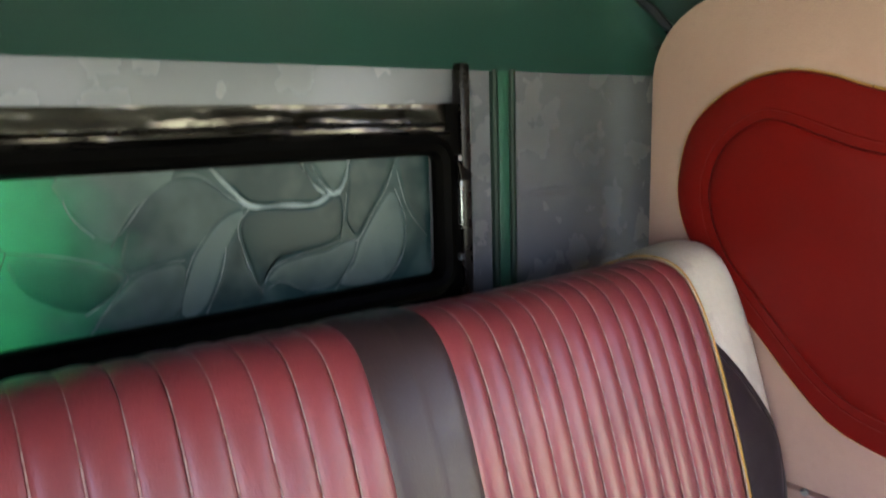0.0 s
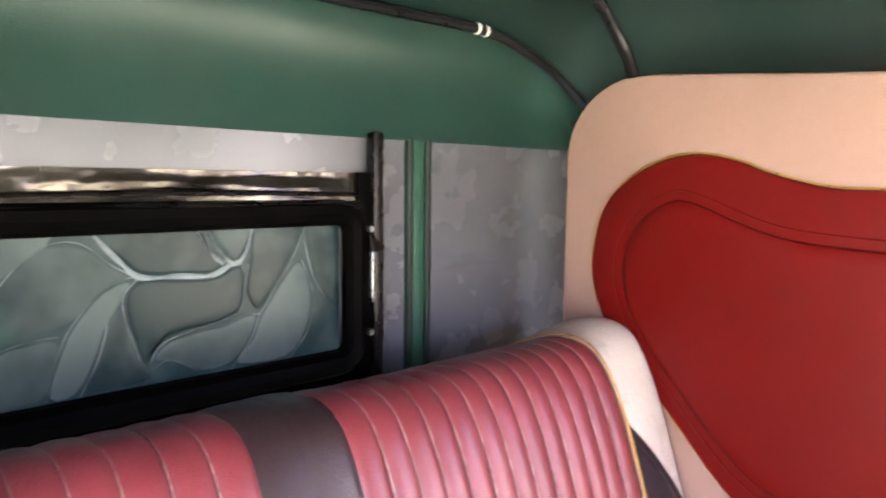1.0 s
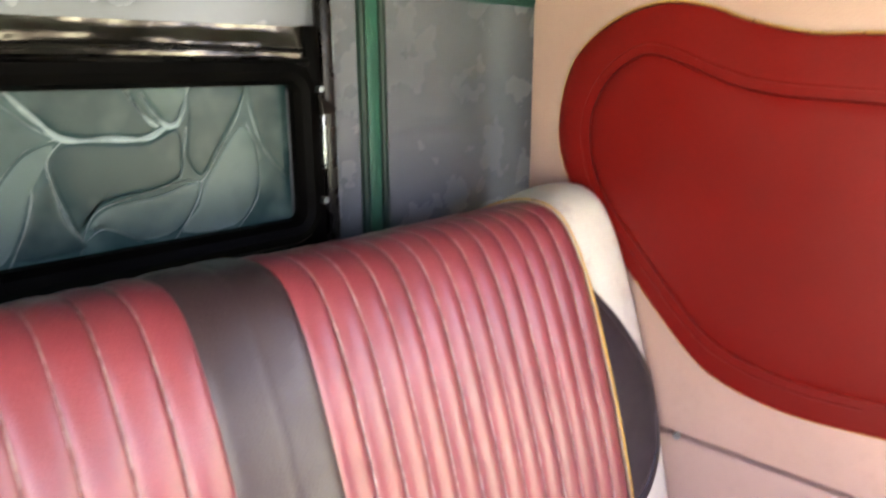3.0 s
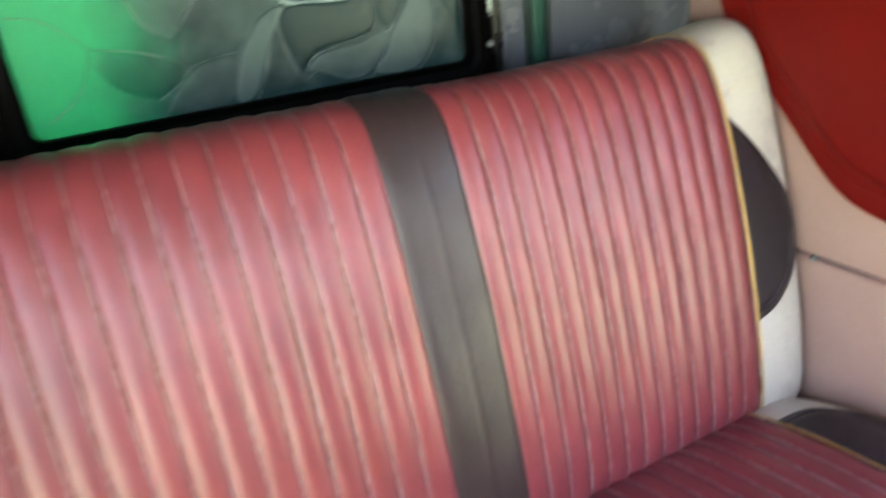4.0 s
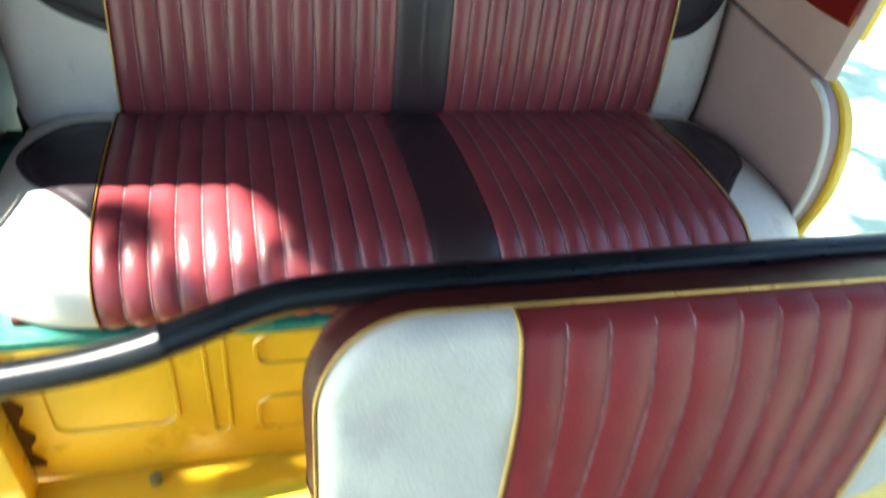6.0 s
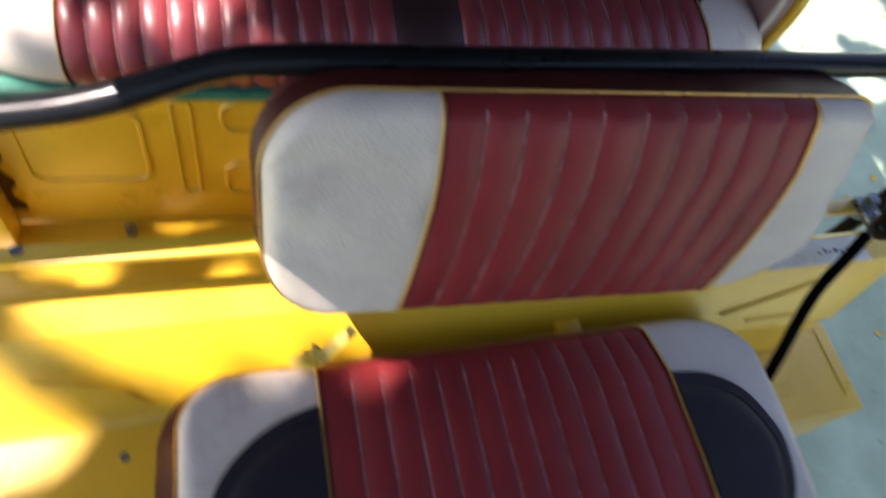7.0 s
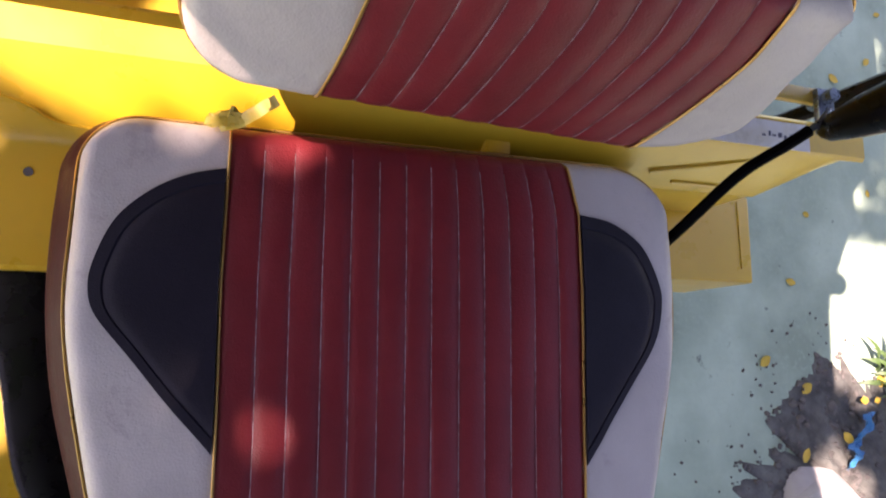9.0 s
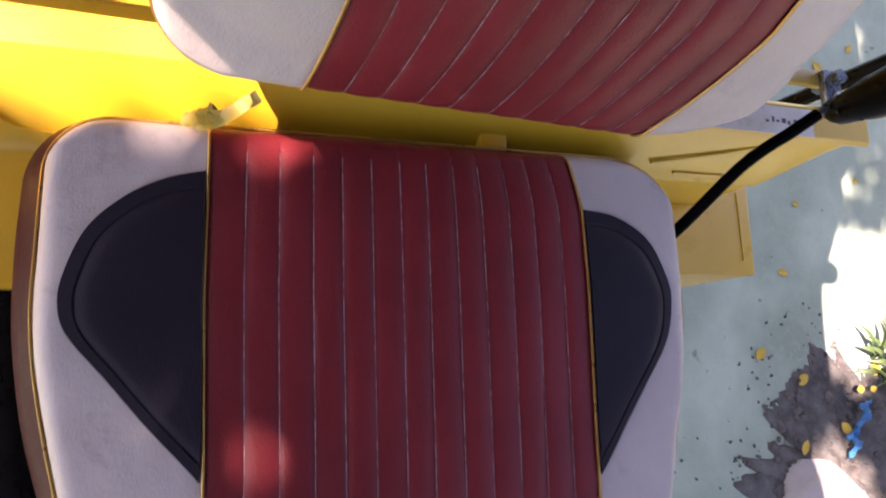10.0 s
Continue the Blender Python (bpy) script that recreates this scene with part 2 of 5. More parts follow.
def tube(pts, r, segs=10, closed=False, bm=None):
    """A round bar along points; r may be a list."""
    bm = bm or bmesh.new()
    n = len(pts)
    rs = r if isinstance(r, list) else [r] * n
    side, rings = None, []
    for i, p in enumerate(pts):
        a = pts[(i - 1) % n] if closed or i else p
        b = pts[(i + 1) % n] if closed or i < n - 1 else p
        way = (b - a).normalized()
        if side is None:
            side = way.orthogonal().normalized()
        side = (side - way * side.dot(way)).normalized()
        up = way.cross(side)
        rings.append([bm.verts.new(p + rs[i] * (math.cos(2 * math.pi * j / segs) * side + math.sin(2 * math.pi * j / segs) * up)) for j in range(segs)])
    pairs = list(zip(rings, rings[1:])) + ([(rings[-1], rings[0])] if closed else [])
    for a, b in pairs:
        for j in range(segs):
            bm.faces.new((a[j], a[(j + 1) % segs], b[(j + 1) % segs], b[j]))
    if not closed:
        bm.faces.new(rings[0])
        bm.faces.new(rings[-1])
    return bm


def block(a, b, bevel=0.002, segs=2, m=None, bm=None):
    """A box from corner a to corner b with rounded edges."""
    own = bmesh.new()
    bmesh.ops.create_cube(own, size=1)
    for v in own.verts:
        v.co = Vector([(a[i] + b[i]) / 2 + v.co[i] * (b[i] - a[i]) for i in range(3)])
    if bevel:
        bmesh.ops.bevel(own, geom=own.edges, offset=bevel, segments=segs, affect="EDGES", profile=0.6)
    if m:
        own.transform(m)
    if bm is None:
        return own
    me = bpy.data.meshes.new("scratch")
    own.to_mesh(me)
    own.free()
    bm.from_mesh(me)
    bpy.data.meshes.remove(me)
    return bm


def inward(line):
    """Unit normals in the plane, towards the inside of a closed outline of 2D points."""
    n = len(line)
    area = sum(line[i][0] * line[(i + 1) % n][1] - line[(i + 1) % n][0] * line[i][1] for i in range(n))
    s = 1 if area > 0 else -1
    out = []
    for i in range(n):
        d = Vector(line[(i + 1) % n][:2]) - Vector(line[i - 1][:2])
        d = d.normalized() if d.length > 1e-9 else Vector((1, 0))
        out.append(Vector((-d.y, d.x)) * s)
    return out


def pad(outline, put, rings, straight=0):
    """A padded shape on a surface. outline: closed 2D points; put(u, v, h) gives the place at height h over the surface;
    rings: (inset, height) from the rim inwards; straight: how many last points lie on an edge without inset."""
    bm = bmesh.new()
    nrm = inward(outline)
    if straight:
        # drawn together towards the middle of the straight edge, so that this edge stays where it is
        k = len(outline) - straight
        hub = (Vector(outline[k - 1][:2]) + Vector(outline[0][:2])) / 2
        mean = sum((Vector(p[:2]) - hub).length for p in outline[:k]) / k
        nrm = [(hub - Vector(p[:2])) / mean for p in outline]
    loops = []
    for inset, h in rings:
        loops.append([bm.verts.new(put(p[0] + q[0] * inset, p[1] + q[1] * inset, h)) for p, q in zip(outline, nrm)])
    n = len(outline)
    for a, b in zip(loops, loops[1:]):
        for i in range(n):
            bm.faces.new((a[i], a[(i + 1) % n], b[(i + 1) % n], b[i]))
    mid = Vector((sum(p[0] for p in outline) / n, sum(p[1] for p in outline) / n))
    inset, h = rings[-1]
    prev = loops[-1]
    for f in (0.66, 0.33):
        ring = [bm.verts.new(put(*(mid + (Vector(p[:2]) + q * inset - mid) * f), h)) for p, q in zip(outline, nrm)]
        for i in range(n):
            bm.faces.new((prev[i], prev[(i + 1) % n], ring[(i + 1) % n], ring[i]))
        prev = ring
    c = bm.verts.new(put(mid.x, mid.y, h))
    for i in range(n):
        bm.faces.new((prev[i], prev[(i + 1) % n], c))
    return bm


def plate(outline, put, thick, bevel=0.0025):
    """A flat board of the outline's shape, from its face down by thick."""
    bm = bmesh.new()
    nrm = inward(outline)
    loops = [[bm.verts.new(put(p[0] + q[0] * i, p[1] + q[1] * i, h)) for p, q in zip(outline, nrm)]
             for i, h in ((0, -thick), (0, -bevel), (bevel * 0.3, -bevel * 0.3), (bevel, 0))]
    n = len(outline)
    for a, b in zip(loops, loops[1:]):
        for i in range(n):
            bm.faces.new((a[i], a[(i + 1) % n], b[(i + 1) % n], b[i]))
    bm.faces.new(loops[0])
    bm.faces.new(loops[-1])
    bmesh.ops.triangulate(bm, faces=[f for f in bm.faces if len(f.verts) > 4])
    return bm


def rounded_box(u0, u1, v0, v1, radii, n=8):
    """A rectangle's outline with four corner radii: (u0 v0), (u1 v0), (u1 v1), (u0 v1)."""
    out = []
    for (u, v, su, sv, a0), r in zip(((u0, v0, 1, 1, 180), (u1, v0, -1, 1, 270), (u1, v1, -1, -1, 0), (u0, v1, 1, -1, 90)), radii):
        for i in range(n + 1):
            a = radians(a0 + 90 * i / n)
            out.append((u + su * r + r * math.cos(a), v + sv * r + r * math.sin(a)))
    return out


def rib_rise(f, high):
    """The round cross-section of one stitched rib, f from 0 to 1 between its seams."""
    return high * (max(0.0, 1 - abs(2 * f - 1) ** 2.3) ** 0.75)


# ============ ground ============
def ground_sheet():
    edge = [-400, -60, -12, -4, -2, 0, 1, 1.25, 1.5, 2, 4, 12, 60, 400]
    return sheet(lambda x, y: Vector((x, y, 0)), edge, edge)


ground = tagged(part("ground", ground_sheet(), CONCRETE), "worn green-grey concrete yard with stains", "ground", kind="structure")

# ============ vehicle shell ============
REAR_Y = 0.313


def wall_x(z):
    return 0.539


def rear_wall():
    w = thing("wall_rear", (0, REAR_Y, 0.7), "smeared grey painted rear wall with a window opening", "wall", kind="structure")
    y0, y1 = REAR_Y, REAR_Y + 0.02
    for a, b in (((-0.67, 1.355), (0.67, 1.400)), ((0.228, 0.62), (0.67, 1.355)), ((-0.67, 0.62), (-0.272, 1.355)), ((-0.272, 0.62), (0.228, 1.13))):
        if a[0] < 0.2:
            part("panel", block((a[0], y0, a[1]), (b[0], y1, b[1]), 0), GREY_PANEL, w)

    def dented(x, z):
        arc = z - 1.247 + 1.6 * (x - 0.435) ** 2
        dent = 0.0035 * math.exp(-(arc / 0.007) ** 2 - ((x - 0.435) / 0.05) ** 2)
        return Vector((x, y0 + dent - 0.0006 * noise.noise((x * 9, z * 7, 3)), z))

    bm = sheet(dented, [0.228] + steps(0.30, 0.56, 60) + [0.67], [0.62, 0.9] + steps(1.0, 1.355, 90))
    back = bmesh.ops.extrude_face_region(bm, geom=bm.faces[:])
    for v in back["geom"]:
        if isinstance(v, bmesh.types.BMVert):
            v.co.y = y1
    part("panel", bm, GREY_PANEL, w)
    return w


rear_wall()


def rear_window():
    w = thing("window_1", (0.0, REAR_Y, 1.1), "small rear window with leaf-patterned frosted film in a black frame", "window", kind="structure")
    y = REAR_Y
    pane = part("pane", block((-0.285, y + 0.004, 1.146), (0.222, y + 0.008, 1.294), 0), PANE, w, "leaf-patterned frosted glass pane, bright green at one end")
    frame_line = rounded_box(-0.292, 0.2325, 1.1390, 1.3040, (0.024,) * 4, 7)
    bm = tube([Vector((u, y - 0.006, v)) for u, v in frame_line], 0.0145, 10, True)
    part("gasket", bm, BLACK_RUBBER, w, "black rubber window gasket")
    # reaches below the real frame, so the wall's deep shade is in its black
    lower = plate(rounded_box(-0.33, 0.247, 1.03, 1.138, (0.004,) * 4, 2), lambda u, v, h: Vector((u, y - 0.010 - h, v)), 0.010)
    part("frame", lower, BLACK_RUBBER, w, "black lower frame panel that also carries the shade behind the backrest")
    part("frame", block((0.232, y - 0.014, 1.05), (0.251, y - 0.002, 1.347), 0.002), BLACK_RUBBER, w)
    part("frame", block((-0.330, y - 0.014, 1.05), (-0.292, y - 0.002, 1.347), 0.002), BLACK_RUBBER, w)
    rnd = random.Random(4)
    crease = [rnd.uniform(-1, 1) for _ in range(60)]

    def film(x, z):
        i = (x + 0.29) / 0.54 * 14
        c = crease[int(i) % 60] * (1 - i % 1) + crease[(int(i) + 1) % 60] * (i % 1)
        fold = 0.0013 * noise.noise((x * 14 + 2 * z, z * 110, 1)) + 0.0005 * noise.noise((x * 60, z * 160, 4))
        return Vector((x, y - 0.006 - 0.0014 * c * math.sin((z - 1.3) * 190) + fold - (1.345 - z) * 0.14, z))

    part("film", sheet(film, steps(-0.288, 0.232, 180), steps(1.302, 1.346, 18)), FOIL, w, "crumpled shiny black plastic film along the top", 70)
    bar = tube([Vector((x, y - 0.013 - 0.0008 * math.sin(x * 31), 1.312 + 0.001 * math.sin(x * 17))) for x in steps(-0.285, 0.235, 24)], 0.0042, 8)
    part("bead", bar, BLACK_GLOSS, w)
    bar = tube([Vector((x, y - 0.011 - 0.0008 * math.sin(x * 23), 1.324 + 0.0015 * math.sin(x * 13 + 1))) for x in steps(-0.285, 0.235, 24)], 0.0026, 8)
    part("bead", bar, BLACK_GLOSS, w)
    lines = [
        [(-0.037, 1.292), (-0.015, 1.266), (0.003, 1.25), (0.038, 1.248), (0.07, 1.246), (0.089, 1.254), (0.102, 1.257)],
        [(0.055, 1.292), (0.07, 1.267), (0.083, 1.256)],
        [(0.114, 1.292), (0.107, 1.266), (0.095, 1.255), (0.083, 1.264), (0.069, 1.286)],
        [(0.175, 1.292), (0.161, 1.259), (0.141, 1.231), (0.121, 1.204), (0.103, 1.205), (0.048, 1.195), (0.02, 1.186), (0.007, 1.165)],
        [(0.174, 1.275), (0.187, 1.231), (0.213, 1.197)],
        [(0.121, 1.204), (0.112, 1.181), (0.089, 1.152)],
        [(0.171, 1.254), (0.184, 1.218), (0.178, 1.179), (0.155, 1.152)],
        [(-0.12, 1.235), (-0.087, 1.273), (-0.064, 1.284), (-0.043, 1.281), (-0.022, 1.263), (-0.002, 1.251)],
    ]
    more = [
        [(-0.002, 1.251), (-0.026, 1.244), (-0.052, 1.217), (-0.065, 1.193), (-0.077, 1.152)],
        [(0.001, 1.249), (-0.013, 1.229), (-0.003, 1.185), (0.007, 1.165), (0.004, 1.152)],
        [(-0.116, 1.198), (-0.088, 1.205), (-0.065, 1.206)],
        [(-0.027, 1.222), (-0.027, 1.207), (-0.035, 1.181), (-0.05, 1.152)],
        [(0.011, 1.164), (0.028, 1.171), (0.058, 1.154)],
        [(0.109, 1.254), (0.104, 1.227), (0.099, 1.207)],
        [(-0.165, 1.292), (-0.157, 1.257), (-0.14, 1.236)],
        [(-0.065, 1.291), (-0.106, 1.258), (-0.128, 1.225)],
        [(-0.206, 1.231), (-0.157, 1.22), (-0.116, 1.198), (-0.154, 1.169)],
        [(-0.206, 1.231), (-0.24, 1.262), (-0.27, 1.27)],
        [(-0.116, 1.198), (-0.151, 1.152)],
        [(-0.206, 1.231), (-0.226, 1.19), (-0.262, 1.166)],
    ]
    pieces = [
        [(-0.12, 1.205), (-0.110, 1.245), (-0.087, 1.272), (-0.064, 1.282), (-0.043, 1.279), (-0.022, 1.261), (-0.006, 1.250), (-0.03, 1.241), (-0.055, 1.215), (-0.085, 1.207)],
        [(-0.034, 1.291), (-0.013, 1.268), (0.005, 1.253), (0.04, 1.251), (0.07, 1.249), (0.080, 1.257), (0.068, 1.270), (0.053, 1.291)],
        [(0.004, 1.246), (0.04, 1.244), (0.072, 1.243), (0.10, 1.253), (0.103, 1.227), (0.097, 1.209), (0.075, 1.200), (0.048, 1.198), (0.022, 1.190), (0.006, 1.170), (-0.001, 1.188), (-0.010, 1.228)],
        [(0.014, 1.174), (0.028, 1.187), (0.05, 1.192), (0.08, 1.195), (0.105, 1.202), (0.117, 1.200), (0.109, 1.180), (0.090, 1.160), (0.060, 1.156), (0.030, 1.170)],
        [(0.169, 1.251), (0.152, 1.238), (0.124, 1.200), (0.114, 1.178), (0.096, 1.157), (0.150, 1.155), (0.175, 1.180), (0.181, 1.218)],
    ]
    rest = [
        [(0.118, 1.291), (0.171, 1.291), (0.157, 1.258), (0.137, 1.230), (0.120, 1.208), (0.107, 1.226), (0.112, 1.256)],
        [(0.179, 1.291), (0.219, 1.291), (0.219, 1.205), (0.207, 1.206), (0.190, 1.233), (0.179, 1.270)],
        [(0.073, 1.290), (0.085, 1.267), (0.095, 1.259), (0.104, 1.268), (0.111, 1.290)],
        [(-0.006, 1.246), (-0.028, 1.239), (-0.050, 1.215), (-0.062, 1.193), (-0.073, 1.156), (-0.054, 1.156), (-0.038, 1.182), (-0.029, 1.207), (-0.017, 1.226)],
        [(-0.11, 1.195), (-0.09, 1.201), (-0.069, 1.202), (-0.067, 1.190), (-0.080, 1.156), (-0.147, 1.156)],
        [(-0.163, 1.290), (-0.068, 1.290), (-0.106, 1.256), (-0.126, 1.231), (-0.140, 1.239), (-0.155, 1.258)],
        [(-0.204, 1.227), (-0.157, 1.217), (-0.121, 1.199), (-0.152, 1.172), (-0.195, 1.195)],
        [(0.009, 1.163), (0.004, 1.156), (-0.046, 1.156), (-0.033, 1.183), (-0.025, 1.206), (-0.012, 1.222), (-0.006, 1.187)],
    ]
    for i, ln in enumerate(pieces + rest):
        loop = [(p.x, p.y) for p in smooth_line([(a, b, 0) for a, b in ln], 3, True)]
        part("film_leaf", pad(loop, lambda u, v, h: Vector((u, y + 0.0036 - h, v)), [(0, 0), (0.0012, 0.0004), (0.003, 0.0006)]), PANE, pane)
    rnd = random.Random(2)
    for i, ln in enumerate(lines + more):
        r = 0.00036 if i > 2 else 0.0024
        pts = smooth_line([(x, y + 0.0033 + 0.65 * r, z) for x, z in ln], 8)
        rs = [max(0.0004, r * (0.7 + 0.6 * abs(math.sin(j * 0.31 + i)))) for j in range(len(pts))]
        part("leading", tube(pts, rs, 6), LEAD, pane)
    w.location += Vector((0.009, 0, 0.010))
    return w


rear_window()


def window_post():
    p = thing("window_latch_bar", (0.26, REAR_Y, 1.05), "upright black latch bar with a modelled edge highlight beside the rear window", "latch bar")
    y = REAR_Y
    part("bar", block((0.2535, y - 0.018, 1.04), (0.2675, y - 0.0005, 1.394), 0.004, 3), BLACK_GLOSS, p)
    # the edge's bright highlight, built as a thin pale strip
    part("edge_highlight", tube([Vector((0.2665, y - 0.0160 + 0.0006 * math.sin(z * 60), z)) for z in steps(1.20, 1.394, 24)], 0.0009, 8), LEAD, p, "pale strip standing for the highlight on the bar edge")
    part("slot", block((0.2485, y - 0.0185, 1.205), (0.2535, y - 0.006, 1.262), 0.0015), STEEL, p)
    part("latch", plate([(0.240, 1.283), (0.262, 1.268), (0.258, 1.262), (0.244, 1.262)], lambda u, v, h: Vector((u, y - 0.026 - h, v)), 0.005, 0.001), BLACK_GLOSS, p)
    for z in (1.172, 1.287):
        part("screw", tube([Vector((0.247, y - 0.021, z)), Vector((0.247, y - 0.012, z))], 0.0035, 10), STEEL, p)
    p.location += Vector((0.008, 0, 0.008))
    return p


window_post()


def rear_trim():
    t = thing("trim", (0.33, REAR_Y, 1.04), "dark green ribbed rubber trim strip on the rear wall", "trim", kind="structure")
    for x in (0.3255, 0.3545):
        part("ridge", tube([Vector((x, REAR_Y - 0.001, z)) for z in steps(0.9, 1.397, 10)], 0.0058, 10), TRIM_GREEN, t)
    part("band", block((0.3315, REAR_Y - 0.0035, 0.9), (0.3485, REAR_Y + 0.002, 1.397), 0.002), TRIM_PALE, t, "paler green middle band")
    return t


rear_trim()


def liner():
    """The padded vinyl lining: a slope up from the rear wall to the rear hoop, then the roof."""

    def hoop(x):
        a = abs(x)
        f = max(0.0, (a - 0.37) / 0.24)
        return Vector((x, 0.300 - 0.035 * (a / 0.6) ** 2, 1.540 - 0.085 * min(1.35, f) ** 2.2))

    def slope(x, t):
        low = Vector((x, REAR_Y - 0.004, 1.395))
        high = hoop(x)
        p = low.lerp(high, t)
        bulge = math.sin(math.pi * t) * 0.018
        return p + Vector((0, 0.02 * math.sin(math.pi * t), bulge))

    me = bpy.data.meshes.new("ceiling")
    bm = sheet(slope, steps(-0.69, 0.69, 48), steps(0, 1, 12))

    def roof(u, t):
        a = hoop(u * 0.69)
        y = a.y + (-1.75 - a.y) * t
        # edges over the driver are unseen; width and drop steer where sun lands
        k = max(0.0, min(1.0, (-0.16 - (0.14 if u > 0 else 0.0) - y) / 0.12))
        k2 = max(0.0, min(1.0, (-0.50 - y) / 0.22))
        k3 = 1.0 if u > 0 else max(0.0, min(1.0, (y + 0.74) / 0.06))
        front = 0.09 * max(0.0, min(1.0, (-0.96 - y) / 0.12)) if u > 0 else 0.0
        half = (0.69 * (1 - k) + 0.56 * k) * (1 - k2) + (0.475 + (0.018 if u < 0 else 0.0) * k3 - front) * k2
        fall = max(0.0, (abs(u) - 0.6) / 0.4) ** 2
        edge = 1.64 - (0.20 * (1 - k) + 0.14 * k + 0.095 * k2 * k3) * fall ** 2
        j = min(1.0, t * 8)
        return Vector((u * half, y, a.z + (edge - a.z) * (1 - (1 - j) ** 2)))

    other = sheet(roof, steps(-1, 1, 48), [i / 60 for i in range(12)] + steps(0.2, 1, 40))
    tmp = bpy.data.meshes.new("scratch")
    other.to_mesh(tmp)
    other.free()
    bm.from_mesh(tmp)
    bpy.data.meshes.remove(tmp)
    top = bmesh.ops.extrude_face_region(bm, geom=bm.faces[:])
    for v in top["geom"]:
        if isinstance(v, bmesh.types.BMVert):
            v.co += Vector((0, 0.004, 0.012))
    bm.to_mesh(me)
    bm.free()
    me.materials.append(LINER)
    me.materials.append(SHADED_LINER)
    # past the hoop the darker copy carries the roof shade
    me.polygons.foreach_set("material_index", [1 if p.center.z > hoop(p.center.x).z + 0.003 or p.center.y < hoop(p.center.x).y - 0.012 else 0 for p in me.polygons])
    me.polygons.foreach_set("use_smooth", [True] * len(me.polygons))
    me.set_sharp_from_angle(angle=radians(40))
    ob = new("ceiling", me)
    tagged(ob, "dark green vinyl roof lining with a sloped rear quarter", "ceiling", kind="structure")
    return hoop


hoop_at = liner()


def hoops():
    h = thing("roof_hoop", (0, 0.25, 1.5), "black painted tubular rear roof hoop with white tape bands", "roof hoop", "roof hoops")
    pts = [hoop_at(x) + Vector((0, -0.006, -0.008)) for x in steps(-0.64, 0.64, 60)]
    part("bar", tube(pts, 0.0065, 10), BLACK_PAINT, h)
    for x in (0.402, 0.416):
        a, b = hoop_at(x), hoop_at(x + 0.004)
        off = Vector((0, -0.006, -0.008))
        part("band", tube([a + off, b + off], 0.0071, 12), WHITE_PAINT, h, "white tape band")
    for y0, back in ((0.150, 0.012), (-0.190, 0.0)):
        g = thing("roof_hoop", (0, y0, 1.45), "black painted tubular roof hoop under the green lining", "roof hoop", "roof hoops")
        half = [(0.585, y0, 1.44), (0.553, y0, 1.472), (0.530, y0, 1.502), (0.514, y0 + back * 0.6, 1.528), (0.486, y0 + back, 1.557), (0.42, y0 + back, 1.588), (0.25, y0 + back, 1.612)]
        line = smooth_line(half + [(0, y0 + back, 1.618)] + [(-a, b, c) for a, b, c in reversed(half)], 6)
        part("bar", tube(line, 0.0075, 10), BLACK_PAINT, g)
        if y0 < 0:
            part("bracket", block((0.535, y0 - 0.012, 1.462), (0.55, y0 + 0.012, 1.490), 0.003), BLACK_PAINT, g)


hoops()


